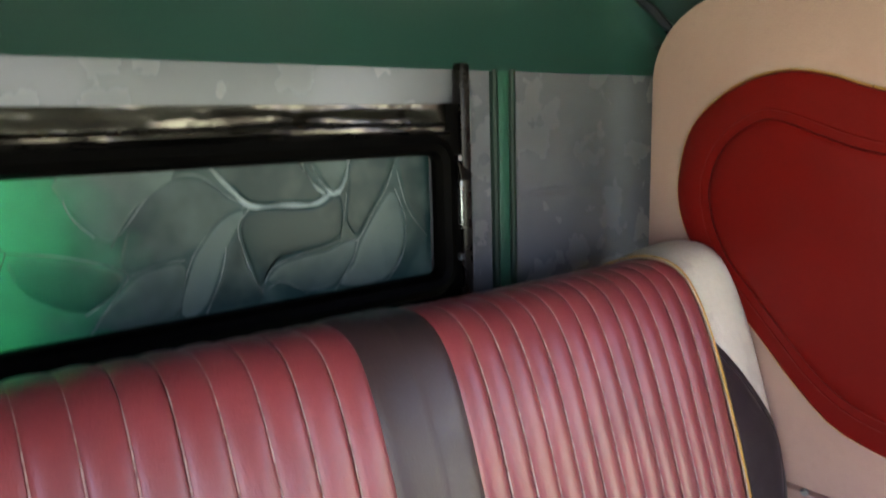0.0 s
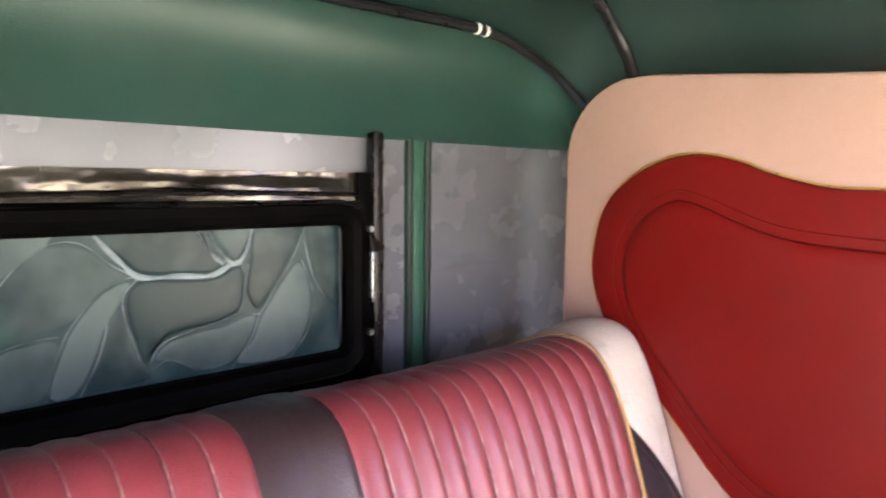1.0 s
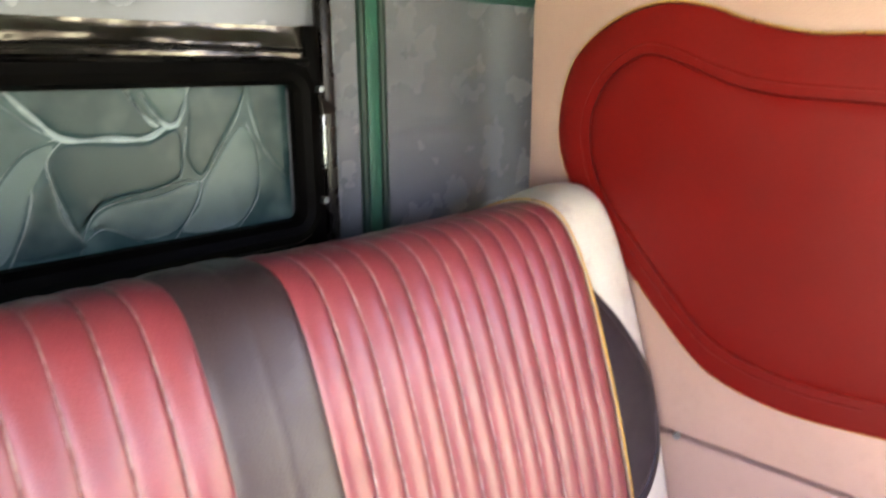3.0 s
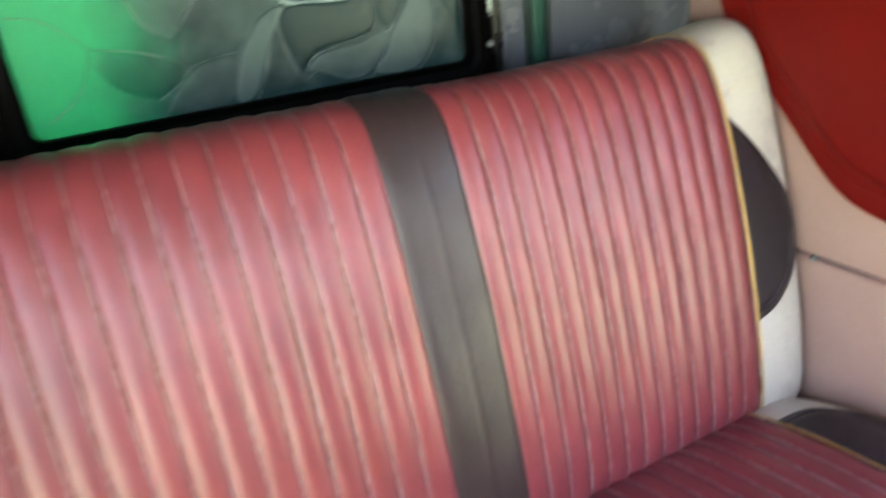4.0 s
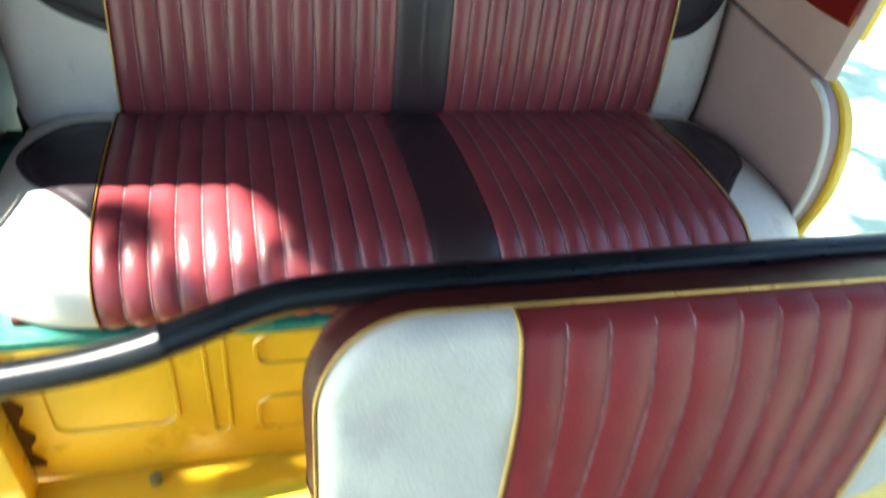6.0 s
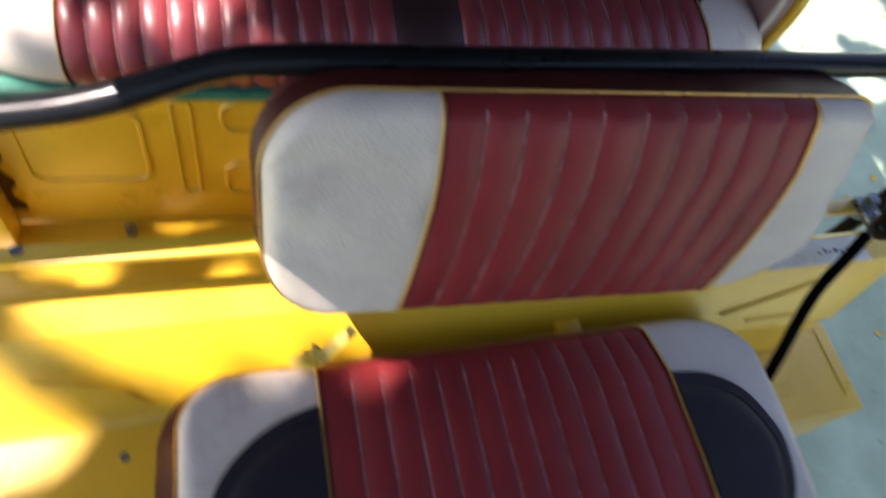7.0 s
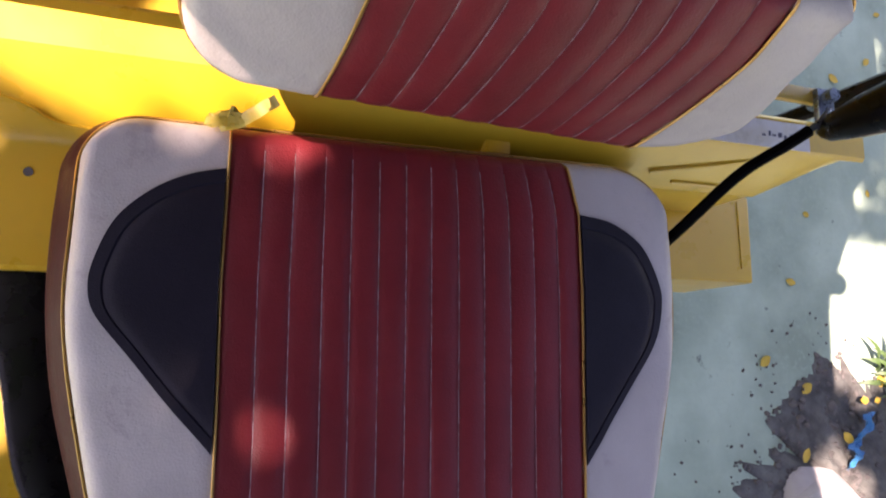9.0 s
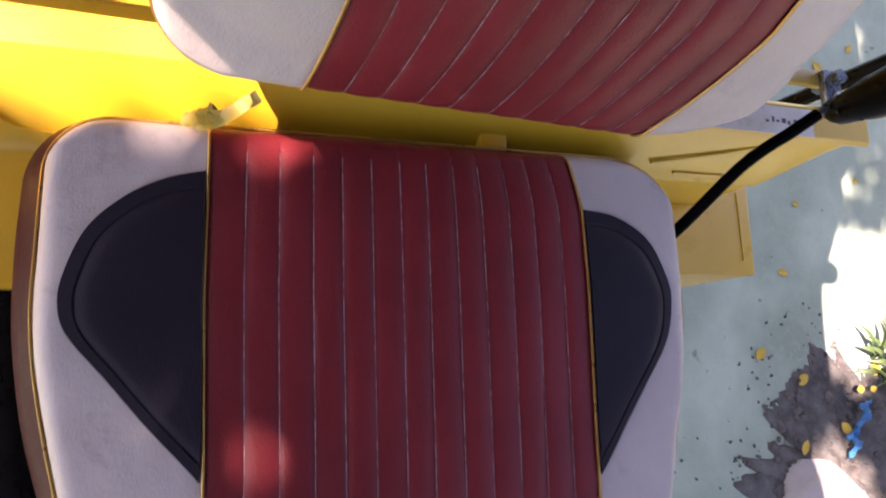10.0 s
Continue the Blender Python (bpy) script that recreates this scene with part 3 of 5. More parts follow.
# ---- upholstered side panels ----
def side_panel(s):
    x0 = 0.56

    def put(y, z, h):
        return Vector((s * (wall_x(z) - h), y, z))

    up = thing("side_panel", (s * x0, 0, 0.7), "tan leatherette side panel with a red heart-shaped padded inlay", "side panel", "side panels")
    line = [(-0.205, 0.897), (-0.211, 1.447), (-0.02, 1.464), (0.06, 1.472), (0.12, 1.477)]
    arc = [(0.142 + 0.10 * math.cos(radians(a)), 1.379 + 0.098 * math.sin(radians(a))) for a in range(85, -1, -8)]
    outline = line + arc + [(0.243, 1.15), (0.24, 0.897)]
    part("board", plate(outline, put, 0.02, 0.007), TAN, up)
    heart = [(-0.205, 1.340), (-0.133, 1.343), (-0.082, 1.345), (-0.025, 1.359), (0.012, 1.373), (0.058, 1.3815), (0.107, 1.373), (0.152, 1.347),
             (0.180, 1.313), (0.193, 1.258), (0.189, 1.213), (0.165, 1.163), (0.125, 1.118), (0.078, 1.073), (0.034, 1.026), (-0.004, 0.993),
             (-0.038, 0.977), (-0.084, 0.968), (-0.13, 0.966), (-0.205, 0.972)]
    core = [Vector((a, b, 0)) for a, b in heart]
    fine = smooth_line(core, 4)
    fine = [(p.x, p.y) for p in fine] + [(-0.205, 0.972 + (1.340 - 0.972) * f) for f in steps(0, 1, 24)[1:-1]]
    inlay = part("inlay", pad(fine, put, [(0, 0.0005), (0.001, 0.006), (0.004, 0.009), (0.02, 0.0105), (0.05, 0.0105)], 23), RED, up,
                 "red leatherette heart-shaped pad with a stitched inner contour")
    inner = [(-0.2045, 1.282), (-0.13, 1.285), (-0.052, 1.291), (-0.005, 1.303), (0.053, 1.325), (0.087, 1.328), (0.126, 1.301), (0.146, 1.258), (0.142, 1.212),
             (0.120, 1.165), (0.080, 1.120), (0.042, 1.080), (0.008, 1.046), (-0.029, 1.021), (-0.075, 1.008), (-0.128, 1.004), (-0.2045, 1.008)]
    ring = smooth_line([(a, b, 0) for a, b in inner], 4)
    pads = [(p.x, p.y) for p in ring] + [(-0.2045, 1.008 + (1.282 - 1.008) * f) for f in steps(0, 1, 24)[1:-1]]
    part("inner_pad", pad(pads, put, [(0, 0.009), (0.0015, 0.0125), (0.005, 0.0150), (0.014, 0.0165), (0.03, 0.017)], 23), RED, inlay)
    nrm = inward(pads)
    stitch = [put(p[0] - q[0] * 0.010, p[1] - q[1] * 0.010, 0.0105) for p, q in zip(pads, nrm)][2:len(ring) - 2]
    part("seam", tube(stitch, 0.0011, 6), RED, inlay)
    edge = [put(a, b, 0.003) for a, b in fine[:len(fine) - 22]]
    part("piping", tube(edge, 0.0017, 6), GOLD, up, "gold piping")
    lo = thing("lower_side_panel", (s * x0, -0.1, 0.66), "tan leatherette lower side panel with a rounded front edge", "side panel", "lower side panels")
    curve = smooth_line([(-0.09, 0.893, 0), (-0.178, 0.892, 0), (-0.224, 0.878, 0), (-0.256, 0.845, 0), (-0.274, 0.80, 0), (-0.280, 0.75, 0), (-0.272, 0.68, 0), (-0.265, 0.55, 0)], 5)
    low = [(p.x, p.y) for p in curve] + [(0.2, 0.55), (0.2, 0.893)]
    part("board", plate(low, put, 0.02, 0.006), TAN, lo)
    rim = [put(p.x - 0.002, p.y, 0.002) for p in curve[6:]]
    part("piping", tube(rim, 0.0045, 8), CREAM, lo, "cream edge piping")
    body = thing("body_side", (s * 0.55, -0.1, 0.35), "yellow painted steel body side behind the upholstery", "body panel", "body sides", "structure")
    outer = [(p.x - 0.010, p.y + 0.002) for p in curve[5:]]
    outer = [(-0.15, 0.900)] + outer + [(-0.275, 0.36), (0.32, 0.36), (0.32, 0.900)]

    def skin(y, z, h):
        return Vector((s * (wall_x(z) + 0.0215 - h), y, z))

    part("skin", plate(outer, skin, 0.012, 0.003), YELLOW, body)
    part("screw", tube([put(0.014, 0.8955, 0.0), put(0.014, 0.8955, 0.0035)], 0.0045, 10), STEEL, lo)
    out2 = [(-0.10, 0.902), (-0.10, 1.43), (0.32, 1.46), (0.32, 0.902)]
    part("skin", plate(out2, lambda y, z, h: Vector((s * (0.672 - h), y, z)), 0.012, 0.003), YELLOW, body)


side_panel(1)
side_panel(-1)


# ============ passenger seat ============
BR_O, BR_A = Vector((0, 0, 0.69)), Vector((0, 0.147, 0.47)).normalized()
BR_N = Vector((0, -BR_A.z, BR_A.y))
BR_RED = 0.4065
BR_HALF = {1: 0.503, -1: 0.543}
BR_MID = 0.033
BR_PROFILE = smooth_line([(-0.035, -0.085, 0), (-0.024, -0.045, 0), (-0.006, -0.012, 0), (0.02, 0.010, 0), (0.07, 0.024, 0), (0.15, 0.034, 0), (0.25, 0.041, 0), (0.33, 0.043, 0),
                          (0.40, 0.0425, 0), (0.450, 0.037, 0), (0.483, 0.025, 0), (0.502, 0.000, 0), (0.509, -0.04, 0), (0.505, -0.085, 0)], 4)


def on_profile(profile, t):
    i = t * (len(profile) - 1)
    j = min(int(i), len(profile) - 2)
    return profile[j].lerp(profile[j + 1], i - j)


def back_point(x, t, h=0.0):
    """The surface of the passenger backrest: x across, t from the crease (0) over the top (1), h above the surface."""
    p = on_profile(BR_PROFILE, t)
    q = on_profile(BR_PROFILE, min(1, t + 0.01)) - on_profile(BR_PROFILE, max(0, t - 0.01))
    nrm = Vector((-q.y, q.x)).normalized()
    v, w = p.x, p.y
    dx = max(0.0, abs(x) - BR_RED)
    v += 0.010 * max(0.0, min(1.0, (0.15 - x) / 0.4)) * max(0.0, min(1.0, (v - 0.3) / 0.18))
    s = 1 if x > 0 else -1
    f = min(0.999, dx / (BR_HALF[s] + 0.001 - BR_RED))
    drop = 0.085 * (1 - (1 - f ** 12) ** 0.5)
    mid = 0.24
    lift = min(1.0, f / 0.7)
    v = mid + (v - mid) * (1 - 0.025 * f ** 16) + 0.012 * lift * lift * (3 - 2 * lift) * max(0.0, min(1.0, (v - 0.3) / 0.17))
    x = x * (1 - 0.025 * t * max(0.0, 1 - dx / 0.1)) + BR_MID
    side = Vector((s * f ** 5 * 0.9, 0, 0))
    up = (nrm.x * BR_A + nrm.y * BR_N) * (1 - f ** 5 * 0.6) + side
    return BR_O + Vector((x, 0, 0)) + v * BR_A + (w - drop) * BR_N + up.normalized() * h


def backrest():
    b = thing("passenger_back_cushion", (0, 0.05, 0.68), "maroon ribbed leatherette bench backrest with cream ends and gold piping", "seat cushion")
    ts = steps(0, 1, 44)

    def ribs(x0, x1, n):
        pitch = (x1 - x0) / n
        for i in range(n):
            a = x0 + i * pitch

            def pt(f, t, a=a, i=i, extra=0.0):
                fade = 1.0 if t < 0.72 else max(0.35, 1 - (t - 0.72) * 2.6)
                wob = 0.0012 * math.sin(9 * t + i * 1.7)
                k = (a + f * pitch - x0) / (x1 - x0)
                lean = -0.002 * t * k if x0 < -0.1 else 0.0
                return back_point(a + f * pitch + lean + wob * 0.4, t, rib_rise(f, 0.0038 * fade) + 0.0009 * math.sin(23 * t + i * 2.1) * f * (1 - f) * 2 + extra)

            part("rib", sheet(pt, [0, 0.06, 0.16, 0.32, 0.5, 0.68, 0.84, 0.94, 1], ts), MAROON, b)
            if i:
                part("seam", tube([pt(0.0, t, extra=0.0012) for t in steps(0.06, 0.86, 60)], [0.0007 * min(1.0, (0.90 - t) / 0.25) for t in steps(0.06, 0.86, 60)], 5), PALE_SEAM, b, "pale line along a rib seam")

    ribs(-BR_RED, -0.0275, 13)
    ribs(0.0525, BR_RED, 13)

    def band(f, t):
        u = (-0.0275 - 0.002 * t) * (1 - f) + 0.0525 * f
        rise = 0.004 * (1 - abs(2 * f - 1) ** 6) - 0.0012 * math.exp(-((f - 0.5) / 0.03) ** 2)
        return back_point(u, t, rise + 0.0006 * math.sin(t * 31 + f * 5))

    part("centre_band", sheet(band, steps(0, 1, 24), ts), BROWN, b, "smooth dark brown centre band")
    rims = {1: [(0.409, 0.402), (0.445, 0.354), (0.481, 0.292), (0.491, 0.255), (0.476, 0.197), (0.445, 0.161), (0.409, 0.148)],
            -1: [(0.409, 0.418), (0.450, 0.358), (0.494, 0.290), (0.508, 0.250), (0.497, 0.200), (0.465, 0.165), (0.409, 0.140)]}
    for s in (-1, 1):
        end = part("end_panel", sheet(lambda x, t: back_point(s * x, t, 0.002), [BR_RED + (BR_HALF[s] - BR_RED) * (1 - (1 - f) ** 2.6) for f in steps(0, 1, 28)], ts), CREAM, b, "cream leatherette end")
        line = [back_point(s * (BR_RED + 0.001), t, 0.0044) for t in steps(0.02, 1, 60)]
        part("piping", tube(line, 0.0012, 6), GOLD, b, "gold piping")
        line = [back_point(s * BR_HALF[s], t, 0.001) for t in steps(0.05, 0.95, 50)]
        part("piping", tube(line, 0.0014, 6), GOLD, end, "gold piping")
        rim = rims[s]
        fine = smooth_line([(a, v, 0) for a, v in rim], 6)
        fine = [(p.x, p.y) for p in fine] + [(0.409, rim[-1][1] + (rim[0][1] - rim[-1][1]) * f) for f in steps(0, 1, 16)[1:-1]]

        def t_of(v):
            best = min(range(len(BR_PROFILE)), key=lambda i: abs(BR_PROFILE[i].x - v) + (10 if BR_PROFILE[i].y < -0.02 else 0))
            j = max(0, min(len(BR_PROFILE) - 2, best - (1 if BR_PROFILE[best].x > v else 0)))
            a, c = BR_PROFILE[j].x, BR_PROFILE[j + 1].x
            return (j + ((v - a) / (c - a) if abs(c - a) > 1e-6 else 0)) / (len(BR_PROFILE) - 1)

        part("inlay", pad(fine, lambda u, v, h: back_point(s * max(u, 0.409), t_of(v), h), [(0, 0.002), (0.0005, 0.0045), (0.009, 0.0052), (0.0105, 0.004), (0.012, 0.0052), (0.02, 0.0065)], 15), PLUM_PAD, end,
             "dark grey-black padded inlay")
    # added block that stops light leaking between seat and backrest
    part("crease_filler", block((-0.515, 0.030, 0.625), (0.515, 0.11, 0.705), 0.004), BROWN, b, "dark filler added behind the crease against light leaks")
    part("back_board", block((-0.50, 0.0, 0.0), (0.50, 0.012, 0.48), 0.003, m=Matrix.Translation(BR_O - 0.074 * BR_N) @ pose(0, 0, 0, -math.degrees(math.atan2(BR_A.y, BR_A.z)), 0, 0)), BROWN, b)


backrest()

SE_RED = 0.399
SE_MID = 0.0255
SE_PROFILE = smooth_line([(0.06, 0.690, 0), (0.035, 0.702, 0), (-0.005, 0.719, 0), (-0.045, 0.730, 0), (-0.11, 0.740, 0), (-0.19, 0.747, 0), (-0.262, 0.747, 0), (-0.308, 0.738, 0),
                          (-0.338, 0.718, 0), (-0.351, 0.694, 0), (-0.349, 0.672, 0), (-0.339, 0.663, 0)], 4)


def seat_point(x, t, h=0.0):
    p = on_profile(SE_PROFILE, t)
    q = on_profile(SE_PROFILE, min(1, t + 0.01)) - on_profile(SE_PROFILE, max(0, t - 0.01))
    nrm = Vector((q.y, -q.x)).normalized()
    y, z = p.x, p.y
    dx = max(0.0, abs(x) - SE_RED)
    f = min(0.999, dx / 0.131)
    drop = 0.05 * (1 - (1 - f ** 2.6) ** 0.5)
    pull = 0.11 * (1 - math.sqrt(1 - f * f))
    y = y + pull * max(0.0, min(1.0, (-0.2 - y) / 0.18)) - 0.03 * f ** 4 * max(0.0, min(1.0, (y + 0.1) / 0.1))
    z = max(0.661, z - drop * max(0.0, min(1.0, (z - 0.66) / 0.05)))
    side = Vector((math.copysign(1, x) * f ** 4, 0, 0))
    x += SE_MID + (0.027 + 0.013 * max(-1.0, min(1.0, x / SE_RED))) * (t - 0.45)
    n3 = (Vector((0, nrm.x, nrm.y)) * (1 - 0.6 * f ** 3) + side).normalized()
    return Vector((x, y, z)) + n3 * h


def seat_t(y):
    best = min(range(len(SE_PROFILE) - 9), key=lambda i: abs(SE_PROFILE[i].x - y))
    j = max(0, min(len(SE_PROFILE) - 2, best if SE_PROFILE[best].x > y else best - 1))
    a, c = SE_PROFILE[j].x, SE_PROFILE[j + 1].x
    return (j + ((y - a) / (c - a) if abs(c - a) > 1e-6 else 0)) / (len(SE_PROFILE) - 1)


def bench_seat():
    b = thing("passenger_seat_cushion", (0, -0.2, 0.66), "maroon ribbed leatherette bench cushion with cream ends on a green ledge", "seat cushion")
    ts = steps(0, 1, 44)

    def ribs(x0, x1, n, lean0, lean1):
        pitch = (x1 - x0) / n
        for i in range(n):
            a = x0 + i * pitch

            def pt(f, t, a=a, i=i, extra=0.0):
                k = (a + f * pitch - x0) / (x1 - x0)
                shift = (lean0 * (1 - k) + lean1 * k) * t
                return seat_point(a + f * pitch + shift, t, rib_rise(f, 0.0043) + 0.0008 * math.sin(21 * t + i * 1.9) * f * (1 - f) * 2 + extra)

            part("rib", sheet(pt, [0, 0.06, 0.16, 0.32, 0.5, 0.68, 0.84, 0.94, 1], ts), MAROON, b)
            if i:
                part("seam", tube([pt(0.0, t, extra=0.0012) for t in steps(0.06, 0.97, 60)], 0.0007, 5), PALE_SEAM, b, "pale line along a rib seam")

    ribs(-SE_RED, -0.030, 13, 0, 0.0)
    ribs(0.054, SE_RED, 12, 0.0, 0)

    def band(f, t):
        u = -0.030 * (1 - f) + 0.054 * f
        return seat_point(u, t, 0.0035 * (1 - abs(2 * f - 1) ** 6) + 0.0005 * math.sin(t * 27 + f * 5))

    part("centre_band", sheet(band, steps(0, 1, 20), ts), BROWN, b, "smooth dark brown centre band")
    rim = [(0.4015, -0.045), (0.452, -0.050), (0.488, -0.080), (0.503, -0.118), (0.480, -0.178), (0.440, -0.222), (0.4015, -0.262)]
    for s in (-1, 1):
        end = part("end_panel", sheet(lambda x, t: seat_point(s * x, t, 0.002), [SE_RED + 0.130 * (1 - (1 - f) ** 1.7) for f in steps(0, 1, 16)], ts), CREAM, b, "cream leatherette end")
        part("piping", tube([seat_point(s * (SE_RED + 0.001), t, 0.0036) for t in steps(0.05, 1, 60)], 0.0011, 6), GOLD, b, "gold piping")
        part("piping", tube([seat_point(s * (SE_RED + 0.130), t, 0.001) for t in steps(0.1, 1, 60)], 0.0017, 6), GOLD, end, "gold piping")
        fine = smooth_line([(a, v, 0) for a, v in rim], 6)
        fine = [(p.x, p.y) for p in fine] + [(0.4015, -0.262 + (0.262 - 0.045) * f) for f in steps(0, 1, 16)[1:-1]]
        part("inlay", pad(fine, lambda u, v, h: seat_point(s * max(u, 0.4015), seat_t(v), h), [(0, 0.002), (0.0005, 0.0045), (0.009, 0.0052), (0.0105, 0.004), (0.012, 0.0052), (0.02, 0.0065)], 15), PLUM_PAD, end,
             "dark grey-black padded inlay")
    part("underside", block((-0.46, -0.333, 0.6605), (0.51, 0.02, 0.672), 0.002), BOXING, b)


bench_seat()


def bench_base():
    b = thing("bench_base", (0, -0.2, 0.36), "yellow pressed-steel bench base with embossed panels and a green ledge", "bench base", kind="structure")
    part("ledge", plate(rounded_box(-0.545, 0.548, -0.354, 0.05, (0.03, 0.035, 0.002, 0.002), 8), lambda u, v, h: Vector((u, v, 0.6595 + h)), 0.0135, 0.003), TEAL_PAINT, b, "teal green painted ledge")
    part("front", block((-0.535, -0.344, 0.355), (0.474, -0.328, 0.6435), 0.003), YELLOW, b)
    y = -0.345

    def bead(outline, r=0.004, closed=True):
        part("pressing", tube([Vector((u, y + 0.0012, v)) for u, v in outline], r, 6, closed), YELLOW, b)

    bead(rounded_box(-0.455, -0.308, 0.470, 0.612, (0.022,) * 4, 5))
    bead(rounded_box(-0.268, -0.245, 0.440, 0.632, (0.008,) * 4, 4), 0.003)
    bead(rounded_box(-0.208, -0.03, 0.574, 0.630, (0.020,) * 4, 5))
    bead(rounded_box(-0.208, -0.03, 0.432, 0.505, (0.020,) * 4, 5))
    bead(rounded_box(0.01, 0.12, 0.45, 0.60, (0.02,) * 4, 5))
    bead(rounded_box(0.145, 0.225, 0.565, 0.618, (0.018,) * 4, 5))
    part("pillar", block((-0.552, -0.385, 0.36), (-0.498, -0.3445, 0.6435), 0.004), YELLOW, b)
    rust = sheet(lambda u, v: Vector((-0.499 + 0.022 * u * (0.4 + 0.6 * math.sin(9 * v + 1) ** 2), -0.3452 - 0.0004 * u, 0.40 + 0.17 * v)), steps(0, 1, 4), steps(0, 1, 14))
    part("rust", rust, RUST, b, "rust-stained seam of the base")
    for x in (0.245, 0.298):
        bead([(x, 0.38), (x, 0.50), (x, 0.64)], 0.003, False)
    part("bolt", tube([Vector((-0.35, -0.365, 0.3655)), Vector((-0.35, -0.365, 0.375))], 0.009, 6), STEEL, b)


bench_base()

floor_part = tagged(part("floor", block((-0.55, -0.66, 0.345), (0.55, -0.34, 0.365), 0.003), YELLOW), "yellow painted sheet steel passenger floor", "floor", kind="structure")

# ============ driver's area ============
TURN = Matrix.Translation((0, -0.69, 0)) @ Matrix.Rotation(radians(2.6), 4, "Z") @ Matrix.Translation((0, 0.69, 0))


def D(x, y, z):
    return TURN @ Vector((x, y, z))


def bulkhead():
    b = thing("bulkhead", (0, -0.68, 0.4), "yellow painted pressed-steel bulkhead behind the driver seat", "bulkhead", kind="structure")

    def profile(x, i):
        top = 0.738
        line = [(-0.645, 0.36), (-0.645, top - 0.004), (-0.650, top), (-0.690, top), (-0.6945, top - 0.005), (-0.722, 0.676), (-0.730, 0.664), (-0.738, 0.660), (-0.846, 0.660), (-0.85, 0.655), (-0.85, 0.40)]
        y, z = line[i]
        if i < 5:
            y += 0.0155 * max(0.0, min(1.0, (0.30 - x) / 0.42))
        return D(x, y, z)

    part("beam", sheet(lambda x, i: profile(x, int(i)), steps(-0.56, 0.30, 20), range(11)), YELLOW, b)

    def gusset(x, i):
        k = max(0.0, (x - 0.50) / 0.105)
        y1, z1 = -0.7215 + 0.052 * k, 0.66 + 0.066 * k
        line = [(-0.645, 0.70 + 0.03 * k), (-0.645, 0.736), (-0.649, 0.739), (-0.683, 0.739), (-0.6875, 0.735), (y1, z1), (y1 + 0.006, z1 - 0.003), (-0.66, z1 - 0.003)]
        y, z = line[int(i)]
        return D(x, y, z)

    part("bracket_arm", sheet(gusset, steps(0.30, 0.50, 4) + steps(0.50, 0.60, 6)[1:], range(8)), YELLOW, b)
    part("riser", block((0.24, -0.7195, 0.55), (0.50, -0.700, 0.6585), 0.002, m=TURN), YELLOW, b)
    part("step_box", block((0.25, -0.815, 0.40), (0.594, -0.69, 0.552), 0.004, m=TURN), YELLOW, b)
    part("step_edge", tube([D(0.575, -0.795, 0.5522), D(0.573, -0.70, 0.5522)], 0.0014, 6), YELLOW, b)
    for pts in ([(-0.36, -0.7045, 0.716), (-0.30, -0.712, 0.699), (-0.265, -0.722, 0.678), (-0.17, -0.722, 0.677)],
                [(0.33, -0.7115, 0.690), (0.40, -0.703, 0.708), (0.455, -0.6945, 0.723)], [(0.37, -0.7165, 0.676), (0.44, -0.7165, 0.676)]):
        part("pressing", tube(smooth_line([D(*p) - Vector((0, 0, 0.0012)) for p in pts], 5), 0.0020, 6), YELLOW, b)
    part("hole", tube([D(-0.296, -0.763, 0.6585), D(-0.296, -0.763, 0.6606)], 0.0042, 12), INK, b, "small dark drain hole")
    part("tab", block((0.120, -0.716, 0.69), (0.148, -0.700, 0.709), 0.003, m=TURN), YELLOW, b)
    part("front_floor", block((-0.56, -1.5, 0.40), (-0.26, -0.846, 0.412), 0.003, m=TURN), YELLOW, b)
    part("seat_box", block((-0.20, -1.12, 0.40), (0.27, -0.846, 0.655), 0.004, m=TURN), YELLOW, b)
    part("wheel_arch", tube(smooth_line([D(-0.55, -1.0, 0.42), D(-0.45, -1.06, 0.44), D(-0.33, -1.12, 0.42)], 5), 0.012, 8), YELLOW, b)


bulkhead()


# added out of view to keep front light and reflections off the cushions
cowl = thing("front_cowl", (0, -1.72, 0.4), "unseen dark front cowl added to block light from ahead", "cowl", kind="structure")
part("panel", block((-0.62, -1.74, 0.30), (0.62, -1.70, 1.22), 0.01), BLACK_PAINT, cowl)
part("unseen_toe_board", block((-0.5, -1.70, 0.36), (0.5, -1.32, 0.40), 0.006), BLACK_RUBBER, cowl)


def beam_glare():
    s = thing("label_sticker", D(0.41, -0.667, 0.74), "pale patch painted as glare on the yellow beam, with unreadable pen marks", "label")
    m = TURN
    # glare on the smeared beam paint, put in as a flat pale patch
    part("pale_patch", block((0.372, -0.684, 0.7391), (0.515, -0.652, 0.7398), 0, m=m), GLARE, s)
    rnd = random.Random(9)
    x = 0.446
    while x < 0.492:
        w = rnd.uniform(0.003, 0.007)
        y = -0.671 + rnd.uniform(-0.002, 0.002)
        part("pen_stroke", block((x, y, 0.7399), (x + w, y + rnd.uniform(0.002, 0.007), 0.7401), 0, m=m), INK, s)
        x += w + rnd.uniform(0.002, 0.005)


beam_glare()


